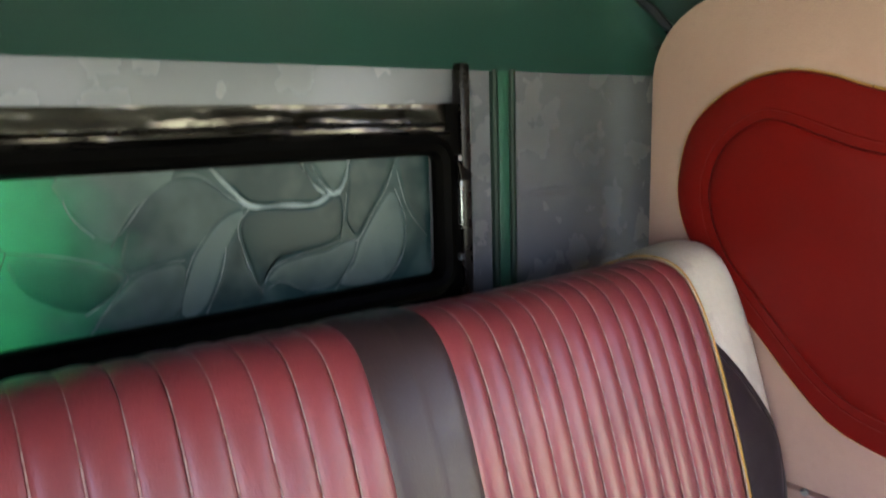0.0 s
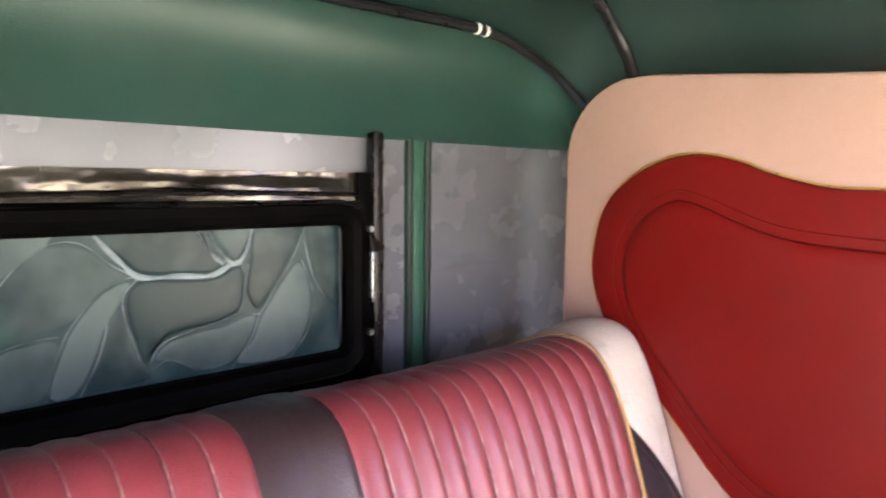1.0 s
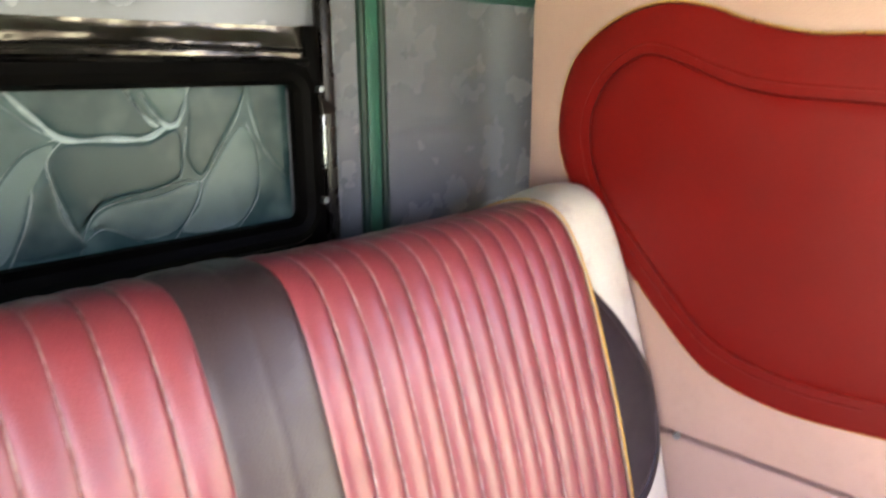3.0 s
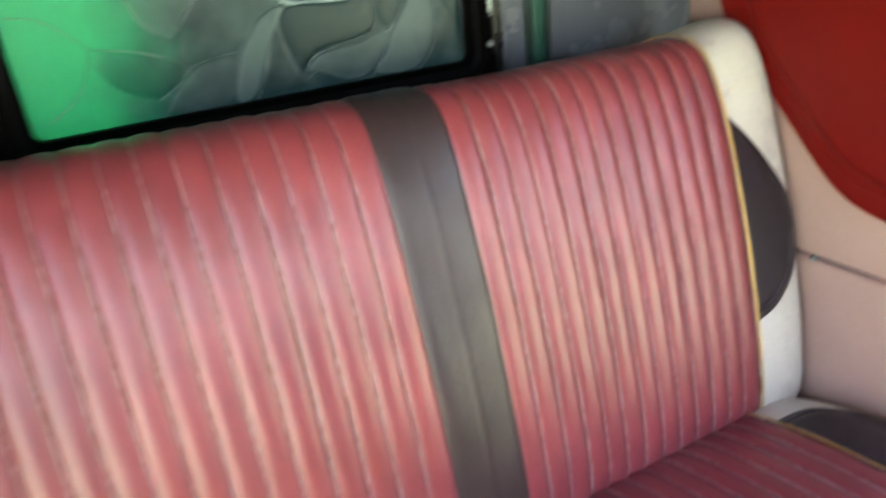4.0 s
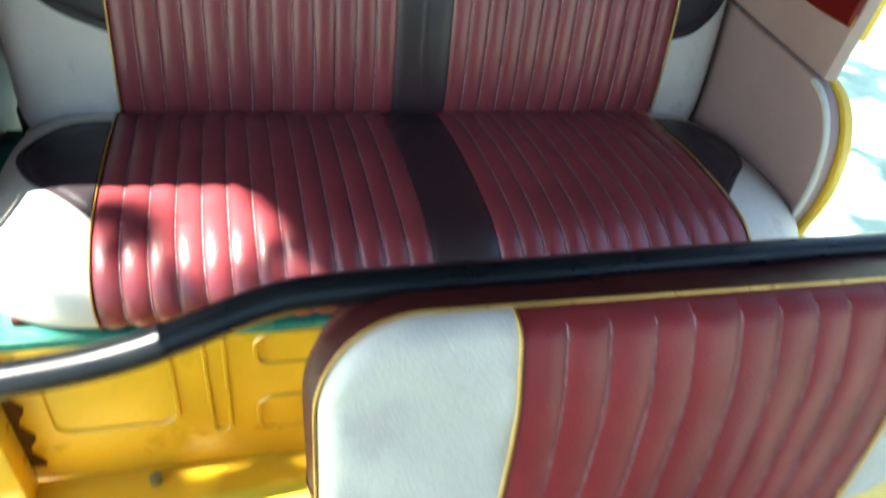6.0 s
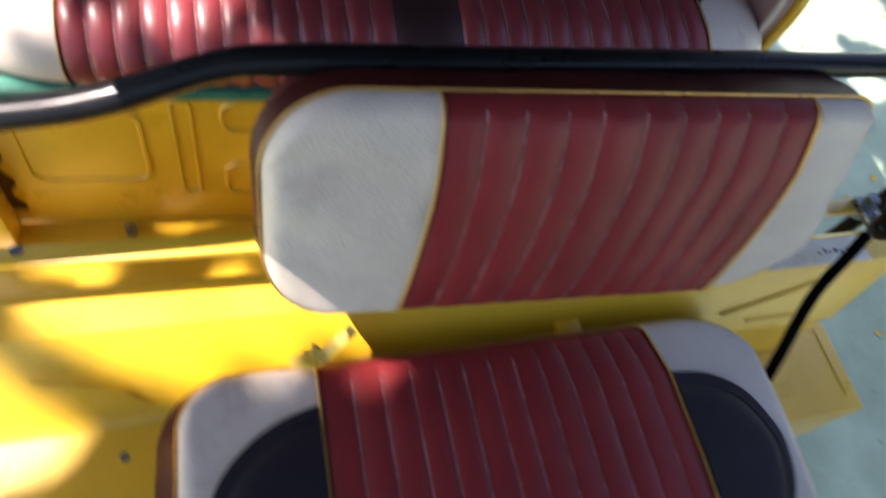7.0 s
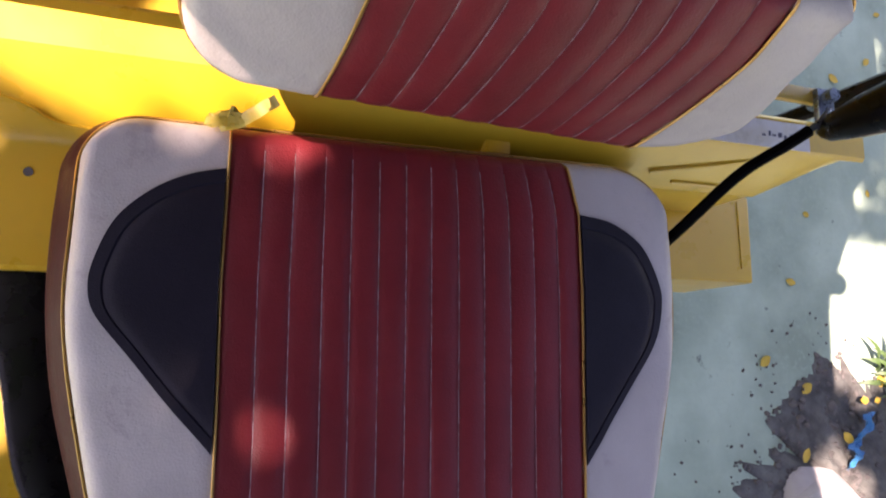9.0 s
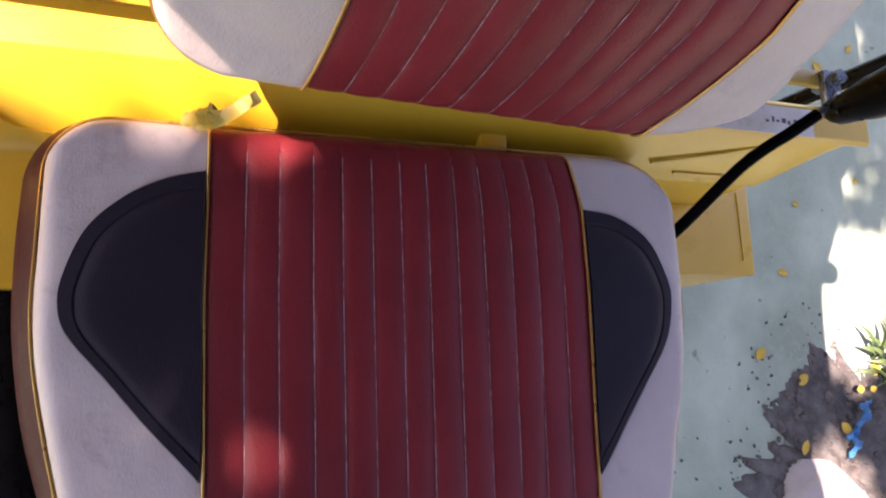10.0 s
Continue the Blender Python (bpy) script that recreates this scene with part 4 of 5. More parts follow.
def cross_bar():
    b = thing("cross_bar", D(0, -0.64, 0.8), "yellow painted flat steel bar behind the driver seat", "bar")
    m = TURN @ pose(0, -0.6385, 0, 0, 0, -1.0)
    part("bar", block((-0.50, -0.009, 0.796), (0.475, 0.009, 0.804), 0.003, m=m), YELLOW, b)
    part("hole", tube([m @ Vector((-0.351, 0.004, 0.8036)), m @ Vector((-0.351, 0.004, 0.8044))], 0.0052, 14), INK, b, "dark bolt hole")
    part("upright", block((-0.50, -0.009, 0.736), (-0.488, 0.009, 0.797), 0.002, m=m), YELLOW, b)
    part("strut", block((0.10, -0.655, 0.738), (0.125, -0.640, 0.797), 0.002, m=TURN), YELLOW, b)


cross_bar()


def grab_rail():
    r = thing("grab_rail", (0, -0.6, 0.95), "black enamelled tubular grab rail behind the driver seat", "grab rail")
    line = [(-0.58, -0.628, 0.948), (-0.45, -0.627, 0.953), (-0.32, -0.625, 0.960), (-0.26, -0.622, 0.968), (-0.19, -0.614, 0.988), (-0.14, -0.614, 0.994), (0, -0.615, 0.992), (0.3, -0.617, 0.987), (0.50, -0.617, 0.985), (0.56, -0.617, 0.97)]
    part("bar", tube(smooth_line([D(*p) for p in line], 8), 0.0105, 12), BLACK_PAINT, r)
    for x in (-0.575, 0.56):
        part("leg", tube([D(x, -0.62, 0.955 if x < 0 else 0.985), D(x, -0.61, 0.36)], 0.0105, 10), BLACK_PAINT, r)


grab_rail()


def cushion(name, at, label, category, put, u0, u1, v0, v1, radii, uL, uR, nribs, thick, dome, rim, taper=None, bulge=0.006, rib=0.0046, cuts=None):
    """A boxed cushion: ribbed middle, cream ends, gold piping and a plum edge. put(u, v, w) gives the place."""
    c = thing(name, at, label, category)
    r00, r10, r11, r01 = radii
    warp = taper or (lambda u, v: u)

    def low(u):
        for r, e, s in ((r00, u0, 1), (r10, u1, -1)):
            d = (u - e) * s
            if d < r:
                return v0 + r - math.sqrt(max(0, r * r - (r - d) ** 2))
        return v0

    def high(u):
        for r, e, s in ((r01, u0, 1), (r11, u1, -1)):
            d = (u - e) * s
            if d < r:
                return v1 - r + math.sqrt(max(0, r * r - (r - d) ** 2))
        return v1

    def face(u, t, h=0.0):
        a, b = low(u), high(u)
        v = a + (b - a) * t
        d = max(0.0, min(u - u0, u1 - u, v - a, b - v))
        r = 0.014
        w = -r + math.sqrt(max(0.0, r * r - max(0.0, r - d) ** 2))
        w += dome * (1 - abs((2 * u - u0 - u1) / (u1 - u0)) ** 3) * (1 - abs(2 * t - 1) ** 3)
        return put(warp(u, v), v, w + h)

    ts = eased(40)
    rnd = random.Random(nribs)
    cuts = cuts or [uL + (uR - uL) * (i + (rnd.uniform(-0.13, 0.13) if 0 < i < nribs else 0)) / nribs for i in range(nribs + 1)]
    for i in range(nribs):
        sway = rnd.uniform(-1, 1) * 0.0012

        def pt(f, t, i=i, sway=sway):
            k = cuts[i] + f * (cuts[i + 1] - cuts[i]) + (0.0016 * math.sin(5 * t + i * 1.3) if 0 < i + f < nribs and 0 < f < 1 else 0) + sway * math.sin(math.pi * f)
            edge = min(1.0, 13 * min(t, 1 - t) + 0.02)
            return face(k, t, rib_rise(f, rib * edge * (0.85 + 0.35 * noise.noise((i * 3.1, t * 4, rib * 100)))) + 0.0008 * edge * noise.noise((k * 40, t * 9, i)) * f * (1 - f) * 3)

        part("rib", sheet(pt, [0, 0.06, 0.16, 0.32, 0.5, 0.68, 0.84, 0.94, 1], ts), MATT_MAROON, c)
        if i:
            part("seam", tube([face(cuts[i], t, 0.0007) for t in steps(0.05, 0.96, 50)], 0.00045, 5), PALE_SEAM, c, "pale line along a rib seam")
    ends = []
    for a, b in ((u0, uL), (uR, u1)):
        ends.append(part("end_panel", sheet(lambda u, t: face(u, t, 0.001 + 0.0008 * math.sin(u * 43 + t * 17) + 0.0011 * noise.noise((u * 55, t * 14, 2)) + 0.0005 * noise.noise((u * 160, t * 30, 5))), [a + (b - a) * f for f in eased(22)], ts), CREAM, c, "cream leatherette end"))
    for u in (uL, uR):
        part("piping", tube([face(u, t, 0.0026) for t in steps(0.0, 1, 50)], 0.0013, 6), GOLD, c, "gold piping")
    line = rounded_box(u0, u1, v0, v1, radii, 12)
    dense = []
    for i, p in enumerate(line):
        q = line[(i + 1) % len(line)]
        n = max(1, int(math.dist(p, q) / 0.012))
        dense += [(p[0] + (q[0] - p[0]) * j / n, p[1] + (q[1] - p[1]) * j / n) for j in range(n)]
    edge = [put(warp(u - q[0] * 0.0016, v - q[1] * 0.0016), v - q[1] * 0.0016, -0.0115) for (u, v), q in zip(dense, inward(dense))]
    part("piping", tube(edge, 0.0013, 6, True), GOLD, c, "gold piping")
    loop = dense + [dense[0]]
    nrm = inward(dense) + [inward(dense)[0]]

    def wall(i, f):
        u, v = loop[int(i)]
        q = nrm[int(i)]
        bul = -bulge * (0.2 + 0.8 * abs(q[0])) * math.sin(math.pi * f) + 0.0008 * math.sin(i * 0.5)
        return put(warp(u + q[0] * bul, v + q[1] * bul), v + q[1] * bul, -0.014 - (thick - 0.014) * f)

    part("boxing", sheet(wall, range(len(loop)), steps(0, 1, 6)), BOXING, c, "plum leatherette side band")
    part("base_board", plate(dense, lambda u, v, h: put(warp(u, v), v, -thick + 0.003 + h), 0.006, 0.001), BOXING, c)
    if rim:
        for s in (-1, 1):
            e = uR if s > 0 else uL
            edge = rim[s]
            pts = smooth_line([(e + s * a, v, 0) for a, v in edge], 6)
            fine = [(p.x, p.y) for p in pts]
            fine += [(e + s * 0.002, edge[-1][1] + (edge[0][1] - edge[-1][1]) * f) for f in steps(0, 1, 20)[1:-1]]

            def top(u, v, h, s=s, e=e):
                a, b = low(u), high(u)
                u = s * max(s * u, s * (e + s * 0.002))
                return face(u, (v - a) / (b - a), h)

            part("inlay", pad(fine, top, [(0, 0.001), (0.0005, 0.0035), (0.010, 0.0042), (0.0115, 0.003), (0.013, 0.0042), (0.022, 0.0056)], 19), BLACK_PAD, ends[0 if s < 0 else 1], "dark grey-black padded inlay")
    return c


def seat_put(u, v, w):
    return D(0.046 + u, -0.732 - v, 0.741 + w)


cushion("driver_seat_cushion", D(0.046, -0.95, 0.656), "maroon ribbed leatherette driver cushion with cream ends and black inlays", "seat cushion", seat_put,
        -0.290, 0.271, -0.006, 0.43, (0.045, 0.062, 0.09, 0.09), -0.175, 0.157, 13, 0.082, 0.006,
        {-1: [(0.001, 0.034), (0.029, 0.041), (0.057, 0.056), (0.082, 0.081), (0.095, 0.114), (0.098, 0.139), (0.092, 0.161), (0.070, 0.191), (0.039, 0.231), (0.003, 0.269)],
         1: [(0.001, 0.050), (0.038, 0.056), (0.071, 0.077), (0.089, 0.112), (0.092, 0.139), (0.083, 0.177), (0.056, 0.218), (0.028, 0.256), (0.003, 0.290)]},
        lambda u, v: u * (1 - 1.5 * max(0.0, v - 0.15) ** 1.5 * max(0.0, min(1.0, (abs(u) - 0.175) / 0.09)) + 0.012 * max(0.0, 1 - abs(v - 0.13) / 0.13))
        - 0.010 * max(0.0, 1 - v / 0.05) * max(0.0, min(1.0, u / 0.16, (0.26 - u) / 0.05)), 0.021, 0.0026,
        [-0.175, -0.146, -0.120, -0.093, -0.069, -0.044, -0.019, 0.005, 0.031, 0.056, 0.082, 0.107, 0.133, 0.157])

DB_A = Vector((0, 0.075, 0.169)).normalized()
DB_N = Vector((0, -DB_A.z, DB_A.y))


def back_put(u, v, w):
    p = Vector((0.049 + u, 0, 0)) + Vector((0, -0.737, 0.853)) + v * DB_A + w * DB_N
    return p


driver_back = cushion("driver_back_cushion", (0.049, -0.72, 0.85), "maroon ribbed leatherette driver backrest with cream ends and gold piping", "seat cushion", back_put,
        -0.217, 0.240, -0.006, 0.173, (0.060, 0.075, 0.022, 0.060), -0.104, 0.180, 10, 0.062, 0.007, None,
        lambda u, v: u - (0.017 + 0.019 * max(0.0, min(1.0, (u + 0.104) / 0.284))) * max(0.0, 1 - v / 0.12) ** 1.3 * max(0.0, min(1.0, (u + 0.217) / 0.08, (0.240 - u) / 0.06)), rib=0.0034)


for u in (0.024, 0.0285, 0.034, 0.038):
    part("stitch", tube([back_put(u, -0.0085, -0.010), back_put(u + 0.001, -0.0088, -0.014), back_put(u + 0.0018, -0.0088, -0.019)], 0.0008, 5), WHITE_PAINT, driver_back, "loose white stitch")


def back_mounts():
    for x in (-0.05, 0.15):
        m = thing("backrest_bracket", (x, -0.66, 0.74), "yellow steel bracket holding the driver backrest", "bracket", "backrest brackets")
        part("stem", block((x - 0.014, -0.676, 0.735), (x + 0.014, -0.668, 0.90), 0.002, m=TURN), YELLOW, m)


back_mounts()


def tape():
    t = thing("tape_strip", D(-0.12, -0.72, 0.74), "folded yellow tape strip tied between cushion and beam", "tape")
    pts = [(-0.138, -0.738, 0.7495), (-0.122, -0.733, 0.754), (-0.110, -0.724, 0.7555), (-0.100, -0.715, 0.7545), (-0.092, -0.708, 0.7525)]
    line = smooth_line(pts, 5)

    def strip(i, f):
        return line[int(i)] + Vector((0.006, -0.0095, 0.0015)) * (f - 0.5) + Vector((0, 0, 0.001 * math.sin(i)))

    bm = sheet(strip, range(len(line)), steps(0, 1, 3))
    ex = bmesh.ops.extrude_face_region(bm, geom=bm.faces[:])
    for v in ex["geom"]:
        if isinstance(v, bmesh.types.BMVert):
            v.co.z -= 0.0008
    part("strip", bm, PAPER_TAPE, t)
    rnd = random.Random(6)
    for k in range(3):
        o = Vector((-0.140 + 0.008 * k, -0.733 + 0.002 * k, 0.750))
        w = [[Vector((rnd.uniform(-1, 1), rnd.uniform(-1, 1), rnd.uniform(-0.2, 1))) * 0.003 for _ in range(5)] for _ in range(5)]
        fold = sheet(lambda i, j: o + Vector((i * 0.004 - 0.008, j * 0.003 - 0.006, 0.002 * k)) + w[int(i)][int(j)], range(5), range(5))
        ex = bmesh.ops.extrude_face_region(fold, geom=fold.faces[:])
        for v in ex["geom"]:
            if isinstance(v, bmesh.types.BMVert):
                v.co.z -= 0.0006
        part("crumple", fold, PAPER_TAPE, t, "crumpled pale end of the tape")


tape()


def black_guard():
    g = thing("seat_side_guard", (-0.28, -0.95, 0.45), "black glossy curved guard beside the driver cushion", "guard")
    inner = [(-0.245, -0.846), (-0.24, -0.93), (-0.225, -1.02), (-0.19, -1.10)]
    outer = [(-0.19, -1.13), (-0.235, -1.10), (-0.272, -1.045), (-0.295, -0.96), (-0.312, -0.90), (-0.314, -0.85)]
    line = [(p.x, p.y) for p in smooth_line([(a, b, 0) for a, b in inner], 4)] + [(p.x, p.y) for p in smooth_line([(a, b, 0) for a, b in outer], 4)]
    part("shell", plate(line, lambda u, v, h: Vector((u, v, 0.645 + h)), 0.2, 0.008), BLACK_GLOSS, g)
    # gold glints in the dark gap, built as two small studs
    for x, y in ((-0.345, -0.875), (-0.325, -0.868)):
        part("gold_glint", tube([Vector((x, y, 0.56)), Vector((x, y - 0.006, 0.60))], 0.008, 10), GOLD, g, "small gold piece standing for a glint")


black_guard()


def cable():
    c = thing("control_cable", D(0.36, -0.78, 0.55), "black sheathed control cable tied to the upright", "cable")
    pts = smooth_line([D(0.30, -0.86, 0.56), D(0.315, -0.825, 0.66), D(0.335, -0.79, 0.72), D(0.375, -0.735, 0.775), D(0.413, -0.706, 0.806), D(0.432, -0.692, 0.818)], 8)
    part("sheath", tube(pts, 0.0062, 10), BLACK_RUBBER, c)
    part("ferrule", tube(smooth_line([D(0.432, -0.692, 0.818), D(0.446, -0.68, 0.822), D(0.458, -0.668, 0.820)], 4), 0.0035, 8), STEEL, c)


cable()


def upright_post():
    p = thing("upright_post", D(0.46, -0.645, 0.8), "black tapered upright post wrapped with wire at its foot", "post")
    x, y = 0.455, -0.688
    prof = [(0.812, 0.008), (0.822, 0.014), (0.86, 0.021), (0.92, 0.027), (0.98, 0.030), (1.2, 0.031), (1.56, 0.031)]
    part("tube", tube([D(x + 0.02 * (z - 0.81), y, z) for z, _ in prof], [r for _, r in prof], 16), BLACK_GLOSS, p)
    for k in range(3):
        z = 0.832 + k * 0.005
        ring = [D(x + 0.0145 * math.cos(a), y + 0.0145 * math.sin(a), z + 0.002 * math.sin(a)) for a in steps(0, 2 * math.pi, 16)[:-1]]
        part("wire", tube(ring, 0.0008, 5, True), STEEL, p, "thin tie wire")
    part("clamp", block((0.455, -0.690, 0.803), (0.477, -0.640, 0.811), 0.002, m=TURN), STEEL, p)
    part("bolt", tube([D(0.466, -0.650, 0.811), D(0.466, -0.650, 0.822)], 0.0075, 6), STEEL, p, "zinc hexagon bolt")
    part("nut", tube([D(0.466, -0.650, 0.80), D(0.466, -0.650, 0.79)], 0.0085, 6), STEEL, p)


upright_post()


# ============ yard ============
def dirt():
    rnd = random.Random(5)
    c = Vector((1.55, -1.26))

    def reach(ang):
        return 0.42 + 0.05 * math.sin(3 * ang + 1) + 0.03 * math.sin(7 * ang) + 0.06 * noise.noise((math.cos(ang) * 5, math.sin(ang) * 5, 1)) + 0.05 * noise.noise((math.cos(ang) * 17, math.sin(ang) * 17, 2)) + 0.03 * noise.noise((math.cos(ang) * 45, math.sin(ang) * 45, 4))

    def heap(a, f):
        ang = 2 * math.pi * a / 320
        r = reach(ang) * f
        x, y = c.x + 1.15 * r * math.cos(ang), c.y + 0.9 * r * math.sin(ang)
        k = (1 - f ** 3)
        z = 0.022 * k * (1 + 0.7 * noise.noise((x * 9, y * 9, 0))) + 0.014 * noise.noise((x * 34, y * 34, 3)) * k + 0.006 * noise.noise((x * 90, y * 90, 5)) * k + 0.0012
        return Vector((x, y, z if f < 1 else -0.004))

    tagged(part("soil_patch", sheet(heap, range(321), steps(0.02, 1, 40)), SOIL), "dark soil patch with rubble on the concrete", "soil", kind="stuff")
    bm = bmesh.new()
    for _ in range(1700):
        a = rnd.uniform(0, 6.28)
        r = reach(a) * math.sqrt(rnd.random()) * (1.04 if rnd.random() < 0.6 else 1.3)
        p = Vector((c.x + 1.15 * r * math.cos(a), c.y + 0.9 * r * math.sin(a), 0.016 * max(0.0, 1 - (r / reach(a)) ** 3) + 0.002))
        s = rnd.uniform(0.002, 0.011) * (1.8 if rnd.random() < 0.05 else 1) * (0.4 if r > reach(a) else 1)
        made = bmesh.ops.create_icosphere(bm, subdivisions=1, radius=s, matrix=Matrix.Translation(p))
        for v in made["verts"]:
            v.co += Vector((rnd.uniform(-1, 1), rnd.uniform(-1, 1), rnd.uniform(-1, 0.4))) * s * 0.4
    tagged(part("rubble", bm, GRIT, sharp=20), "small dark stones scattered over the soil", "rubble", kind="stuff")
    for x, y, s in ((1.26, -1.25, 0.13), (1.53, -1.30, 0.10)):
        bm = bmesh.new()
        bmesh.ops.create_icosphere(bm, subdivisions=3, radius=s, matrix=Matrix.Translation((x, y, s * 0.25)))
        for v in bm.verts:
            d = noise.noise(v.co * 13) * 0.3 * s + noise.noise(v.co * 40) * 0.08 * s
            o = Vector((x, y, s * 0.25))
            v.co = o + (v.co - o) * (1 + d / s)
            v.co.z = max(v.co.z * 0.6, -0.01)
        tagged(part("stone", bm, STONE), "pale rough stone lying on the soil patch", "stone", "stones on the soil")


dirt()


def leaf_mesh(size, mat, rnd, name="leaf"):
    def pt(f, g):
        w = 0.34 * size * math.sin(math.pi * min(1, f * 0.93 + 0.04)) ** 0.8
        return Vector(((f - 0.5) * size, (g - 0.5) * 2 * w, 0.004 + 0.12 * size * abs(g - 0.5) + 0.1 * size * (f - 0.5) ** 2))

    bm = sheet(pt, steps(0, 1, 6), steps(0, 1, 4))
    ex = bmesh.ops.extrude_face_region(bm, geom=bm.faces[:])
    for v in ex["geom"]:
        if isinstance(v, bmesh.types.BMVert):
            v.co.z += 0.0006
    return part(name, bm, mat)


def fallen_leaves():
    rnd = random.Random(11)
    first = tagged(leaf_mesh(0.035, LEAF_DRY, rnd, "fallen_leaf"), "small yellow dry leaf on the concrete", "leaf", "fallen leaves")
    first.matrix_basis = pose(1.128, -0.871, 0, 0, 0, 40)
    spots = [(1.214, -0.676), (1.396, -0.951), (1.284, -0.978), (1.30, -0.91), (1.25, -0.93), (1.44, -0.95), (1.27, -0.50), (1.50, -0.05), (1.02, -0.30), (1.49, -0.90),
             (1.12, -0.14), (1.38, -0.12), (1.21, -1.08), (1.62, -0.6), (1.48, -0.42), (1.7, -0.9), (1.55, 0.1), (1.7, 0.35), (1.9, 0.6), (1.5, 0.45), (1.34, -1.04), (1.55, -1.0)]
    for x, y in spots:
        s = rnd.uniform(0.55, 1.0)
        on_soil = (x - 1.55) ** 2 / 1.3 + (y + 1.26) ** 2 / 0.8 < 0.14
        copy_thing(first, pose(x, y, 0.03 if on_soil else 0.0, rnd.uniform(-8, 8), rnd.uniform(-8, 8), rnd.uniform(0, 360)) @ Matrix.Diagonal((s, s, s, 1)))


fallen_leaves()


def weed():
    w = thing("weed", (1.50, -0.90, 0.0), "small green weed growing at the soil edge", "weed")
    rnd = random.Random(8)
    for i in range(22):
        a = rnd.uniform(0, 6.28)
        ln = rnd.uniform(0.05, 0.1)
        base = Vector((1.50 + rnd.uniform(-0.03, 0.03), -0.89 + rnd.uniform(-0.03, 0.03), 0.0))
        tip = base + Vector((math.cos(a) * ln, math.sin(a) * ln, rnd.uniform(0.02, 0.06)))
        side = Vector((-math.sin(a), math.cos(a), 0))

        def blade(f, g, base=base, tip=tip, side=side):
            p = base.lerp(tip, f) + Vector((0, 0, 0.03 * math.sin(math.pi * f)))
            return p + side * (g - 0.5) * 0.014 * math.sin(math.pi * (0.1 + 0.88 * f))

        part("leaf", sheet(blade, steps(0, 1, 6), steps(0, 1, 2)), LEAF, w)


weed()


def rag():
    r = thing("blue_rag", (1.39, -1.03, 0.03), "crumpled strip of blue plastic on the soil", "rag")
    rnd = random.Random(3)
    line = smooth_line([(1.345, -1.11, 0.03), (1.36, -1.08, 0.045), (1.355, -1.05, 0.04), (1.39, -1.02, 0.045), (1.41, -0.98, 0.035)], 6)
    wid = [rnd.uniform(0.008, 0.02) for _ in line]

    def strip(i, f):
        return line[int(i)] + Vector(((f - 0.5) * wid[int(i)] * 2, (f - 0.5) * wid[int(i)] * 0.6, 0.006 * math.sin(f * 9 + i)))

    bm = sheet(strip, range(len(line)), steps(0, 1, 6))
    ex = bmesh.ops.extrude_face_region(bm, geom=bm.faces[:])
    for v in ex["geom"]:
        if isinstance(v, bmesh.types.BMVert):
            v.co.z -= 0.001
    part("strip", bm, BLUE, r)


rag()


def parked_rickshaw():
    v = thing("parked_rickshaw", (2.6, -0.8, 0), "yellow auto rickshaw parked nearby with a dark front wheel", "rickshaw")
    c = Vector((2.45, -0.13, 0.21))
    wheel = part("wheel", tube([c + Vector((0, 0.15 * math.cos(a), 0.15 * math.sin(a))) for a in steps(0, 2 * math.pi, 28)[:-1]], 0.055, 12, True), BLACK_RUBBER, v, "dark rubber tyre")
    part("rim", tube([c + Vector((-0.03, 0, 0)), c + Vector((-0.045, 0, 0)), c + Vector((0.03, 0, 0))], [0.06, 0.1, 0.1], 20), WHITE_PAINT, v, "white wheel rim")

    def fender(a, f):
        ang = radians(20 + 150 * a)
        r = 0.245 + 0.01 * math.sin(math.pi * f)
        return c + Vector((-0.09 + 0.18 * f, r * math.cos(ang), r * math.sin(ang)))

    part("fender", sheet(fender, steps(0, 1, 18), steps(0, 1, 6)), YELLOW, v)

    def shell(a, z):
        ang = math.pi * a
        r = 0.55 - 0.25 * max(0.0, z - 0.8) ** 1.2
        return Vector((2.62 + r * (0.42 * -math.cos(ang)), -0.38 + 0.28 * math.sin(ang), z))

    part("body", sheet(shell, steps(0, 1, 18), steps(0.42, 1.0, 8)), YELLOW, v)
    part("side", block((2.40, -2.3, 0.40), (3.10, -0.39, 0.75), 0.03), YELLOW, v)
    part("pillar", block((2.41, -0.44, 0.75), (2.45, -0.39, 1.6), 0.008), BLACK_PAINT, v)
    part("hood", block((2.33, -2.3, 1.6), (3.17, -0.30, 1.68), 0.03), BLACK_RUBBER, v)
    part("mirror", tube(smooth_line([Vector((2.40, -0.3, 0.95)), Vector((2.32, -0.2, 1.0)), Vector((2.3, -0.19, 1.08))], 4), 0.008, 8), STEEL, v)
    for y in (-1.9,):
        part("wheel", tube([Vector((2.42, y + 0.15 * math.cos(a), 0.21 + 0.15 * math.sin(a))) for a in steps(0, 2 * math.pi, 24)[:-1]], 0.055, 10, True), BLACK_RUBBER, v)


parked_rickshaw()


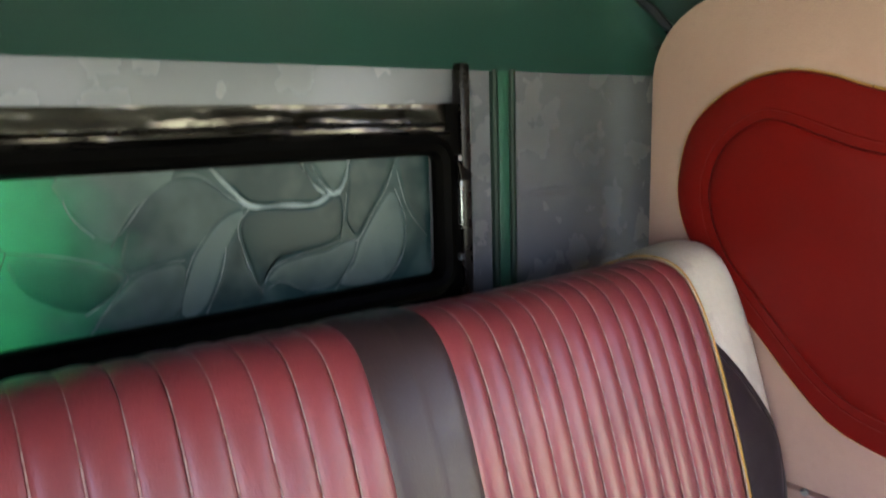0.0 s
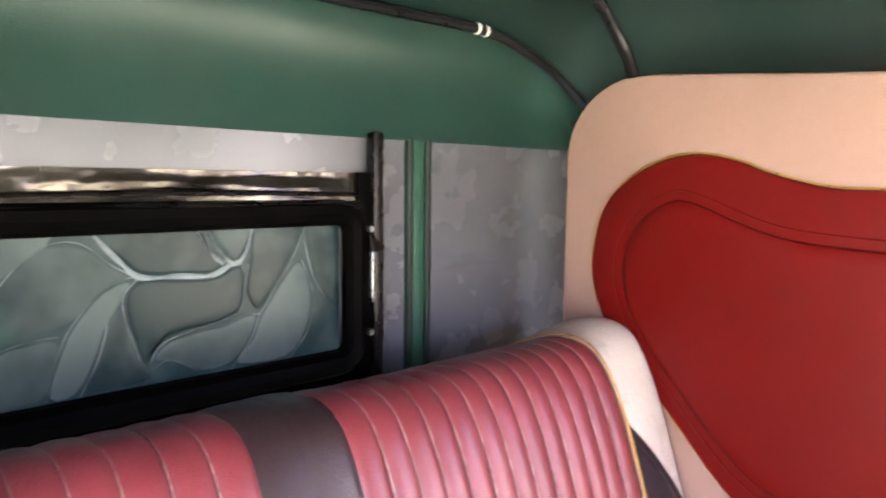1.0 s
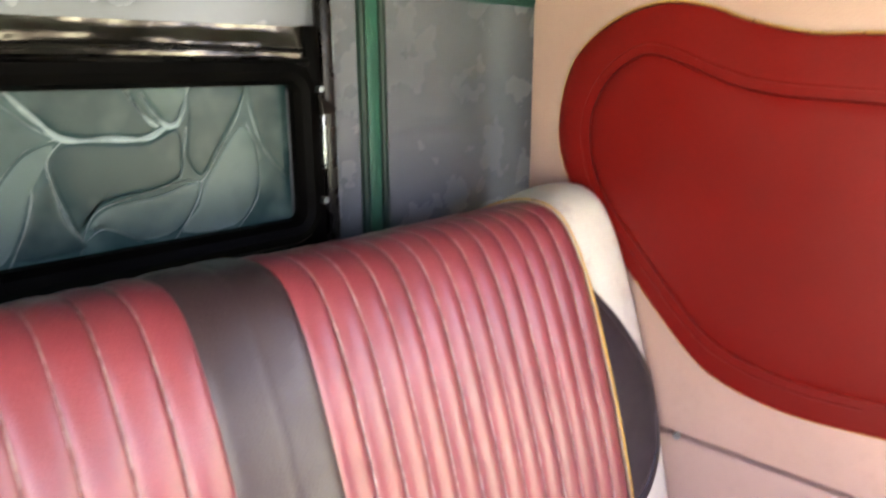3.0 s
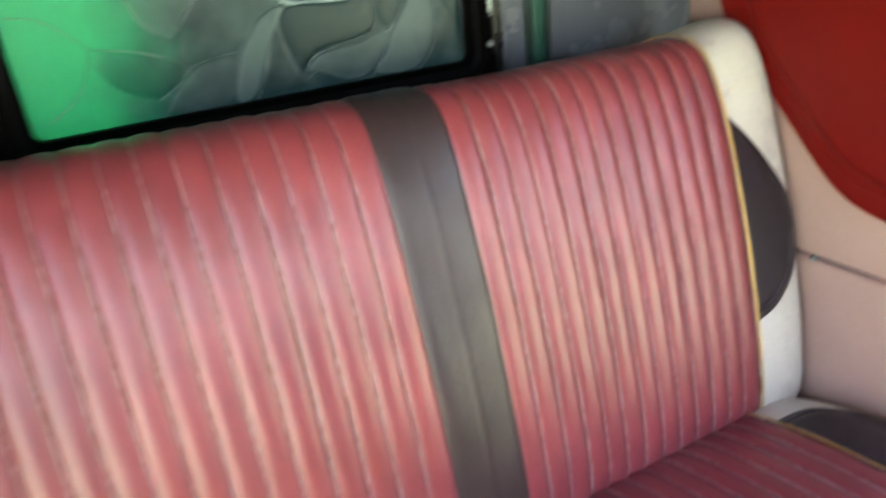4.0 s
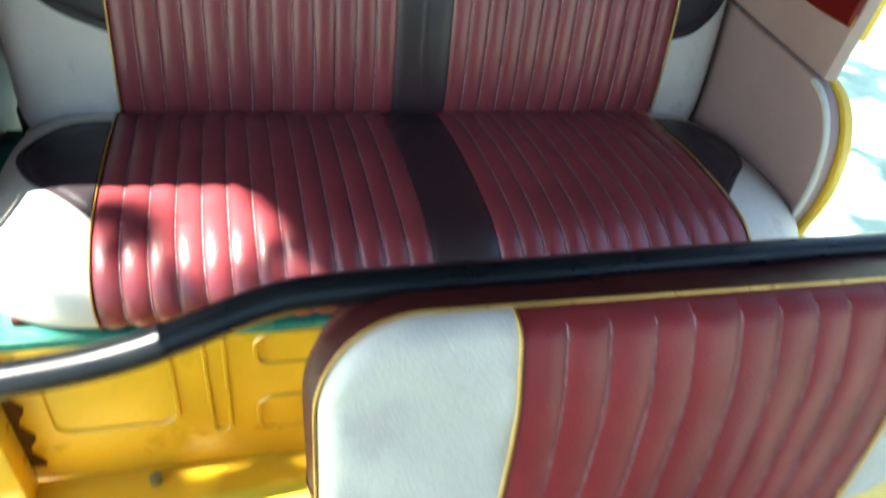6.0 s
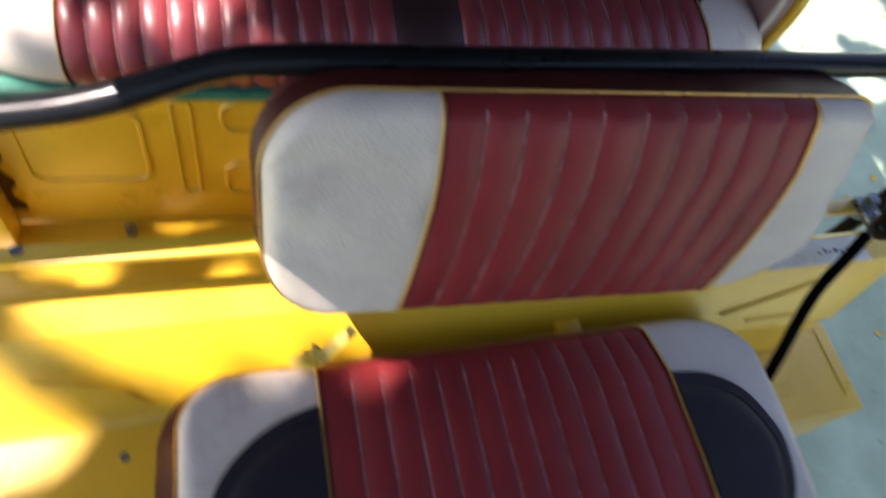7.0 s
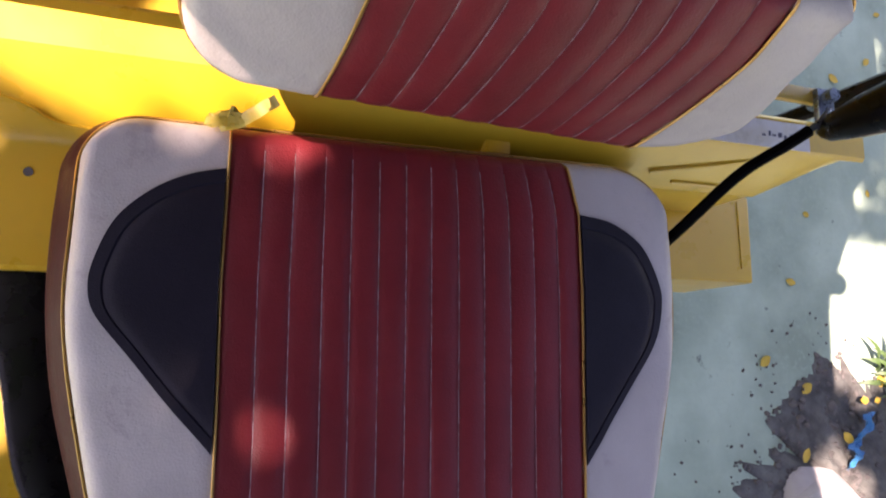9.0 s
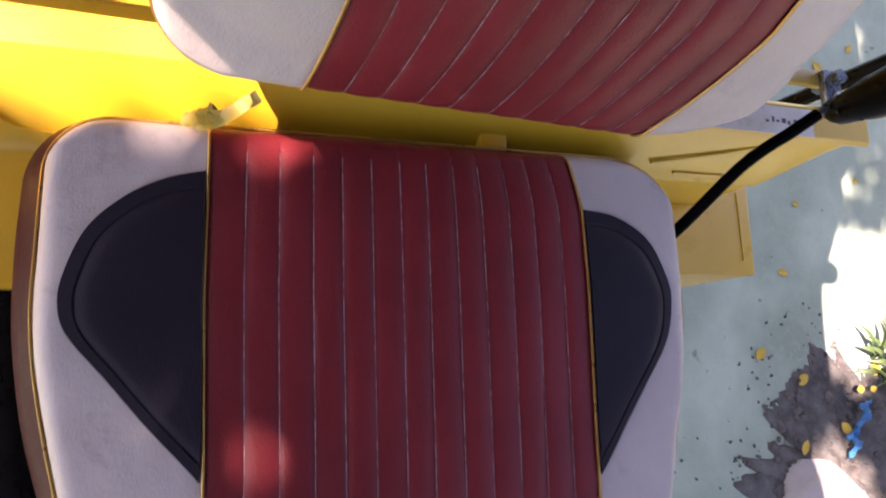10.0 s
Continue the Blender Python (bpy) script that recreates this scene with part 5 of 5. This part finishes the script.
def tree():
    # out of view; added only to shade the yard and shape the sunlight
    t = thing("tree", (-3.4, 1.6, 0), "unseen leafy tree added to dapple the sunlight over the yard", "tree")
    rnd = random.Random(21)
    trunk = smooth_line([Vector((-3.4, 1.6, -0.1)), Vector((-3.35, 1.5, 1.4)), Vector((-3.1, 1.2, 2.8)), Vector((-2.9, 0.9, 4.0)), Vector((-2.6, 0.5, 5.2))], 5)
    part("trunk", tube(trunk, [0.22 - 0.15 * i / (len(trunk) - 1) for i in range(len(trunk))], 12), BARK, t)
    c = Vector((-2.25, -0.75, 5.2))
    for i in range(9):
        a = 6.28 * i / 9 + rnd.uniform(-0.2, 0.2)
        s = trunk[rnd.randint(10, len(trunk) - 4)]
        e = c + Vector((2.1 * math.cos(a), 2.0 * math.sin(a), rnd.uniform(-0.2, 0.4)))
        limb = smooth_line([s, s.lerp(e, 0.5) + Vector((0, 0, 0.3)), e], 5)
        if all((limb[j].lerp(limb[j + 1], k / 6) - g).cross(sun_dir).length > 0.5 * r + 0.02 for g, r in CROWN_GAPS for j in range(10) for k in range(6)):
            part("limb", tube(limb, [0.06 - 0.045 * j / (len(limb) - 1) for j in range(len(limb))], 8), BARK, t)
    # leaves in clumps, left out along the sun's path to each wanted patch
    gen = np.random.default_rng(7)
    q = gen.uniform(-1, 1, (4000, 3))
    q = q[(q ** 2).sum(1) < 1][:760]
    o = np.repeat(q * (2.75, 2.95, 0.6) + np.array(c), 36, 0)
    o = o + gen.normal(0, 1, o.shape) * (0.17, 0.17, 0.10)
    # crown cut short so the yard beside and ahead stays sunlit and bounces light
    ragged = 0.25 * np.sin(o[:, 1] * 2.3) + 0.15 * np.sin(o[:, 1] * 5.1 + 1)
    keep = (o[:, 0] > -4.15 + ragged) & (o[:, 1] > -2.9 + ragged)
    size = gen.uniform(0.045, 0.08, (len(o), 1))
    for g, r in CROWN_GAPS:
        keep &= np.linalg.norm(np.cross(o - np.array(g), np.array(sun_dir)), axis=1) > r + 0.55 * size[:, 0]
    o, size = o[keep], size[keep]
    n = len(o)
    tilt, turn = gen.uniform(-0.8, 0.8, (n, 2)), gen.uniform(0, 6.28, n)
    along = np.stack((np.cos(turn), np.sin(turn), tilt[:, 0]), 1)
    across = np.stack((-np.sin(turn), np.cos(turn), tilt[:, 1]), 1) * 0.45
    verts = np.stack((o - along * size, o - across * size, o + along * size, o + across * size), 1).reshape(-1, 3)
    me = bpy.data.meshes.new("crown")
    me.from_pydata(verts.tolist(), [], np.arange(4 * n).reshape(-1, 4).tolist())
    me.materials.append(LEAF)
    crown = new("crown", me)
    crown.parent = t
    crown.matrix_parent_inverse = t.matrix_basis.inverted()


# hand-placed: each entry opens the crown for one sun patch
CROWN_GAPS = [(Vector(g), r) for g, r in (
    ((-0.075, -0.752, 0.75), 0.008), ((-0.085, -0.967, 0.75), -0.011), ((-0.34, -0.662, 0.80), 0.035), ((-0.315, -0.661, 0.80), 0.043), ((-0.285, -0.660, 0.80), 0.046), ((-0.255, -0.659, 0.80), 0.047), ((-0.225, -0.658, 0.80), 0.047), ((-0.195, -0.657, 0.80), 0.045), ((-0.165, -0.656, 0.80), 0.043),
    ((-0.42, -0.735, 0.66), 0.055), ((-0.46, -0.77, 0.66), 0.04), ((-0.20, -0.47, 0.365), 0.012), ((-0.33, -0.52, 0.365), 0.004), ((-0.10, -0.55, 0.365), 0.006), ((-0.40, -0.43, 0.365), 0.004), ((-0.36, -1.0, 0.41), 0.02),
    ((-0.47, -0.27, 0.74), 0.06), ((-0.32, -0.315, 0.74), -0.003), ((-0.235, -0.31, 0.74), 0.0), ((-0.175, -0.265, 0.74), -0.001), ((-0.11, -0.30, 0.74), -0.006), ((-0.165, -0.335, 0.74), -0.002),
    ((-0.315, -0.16, 0.74), 0.002), ((-0.10, -0.195, 0.74), 0.001), ((-0.30, -0.24, 0.74), 0.0), ((-0.37, -0.20, 0.74), 0.0), ((-0.23, -0.20, 0.74), 0.0), ((-0.17, -0.19, 0.74), -0.001), ((-0.25, -0.12, 0.74), -0.004), ((-0.38, -0.31, 0.74), 0.0),
    ((1.36, -0.83, 0), 0.085), ((1.43, -0.85, 0), 0.075), ((1.34, -0.63, 0), 0.065), ((1.46, -0.62, 0), 0.06), ((1.48, -0.73, 0), 0.05), ((1.415, -0.405, 0), 0.03), ((1.60, -0.60, 0), 0.06), ((1.75, -1.02, 0), 0.08), ((1.27, -1.20, 0.08), 0.10),
    ((1.47, -0.01, 0), 0.03), ((1.50, -0.03, 0), 0.035), ((1.54, 0.46, 0), 0.08), ((1.61, 0.62, 0), 0.09), ((1.80, 0.76, 0), 0.11), ((1.82, 0.58, 0), 0.10), ((1.69, 0.30, 0), 0.05), ((1.95, 0.40, 0), 0.08),
    ((2.2, 1.0, 0), 0.2), ((2.0, 0.2, 0), 0.15))]
tree()
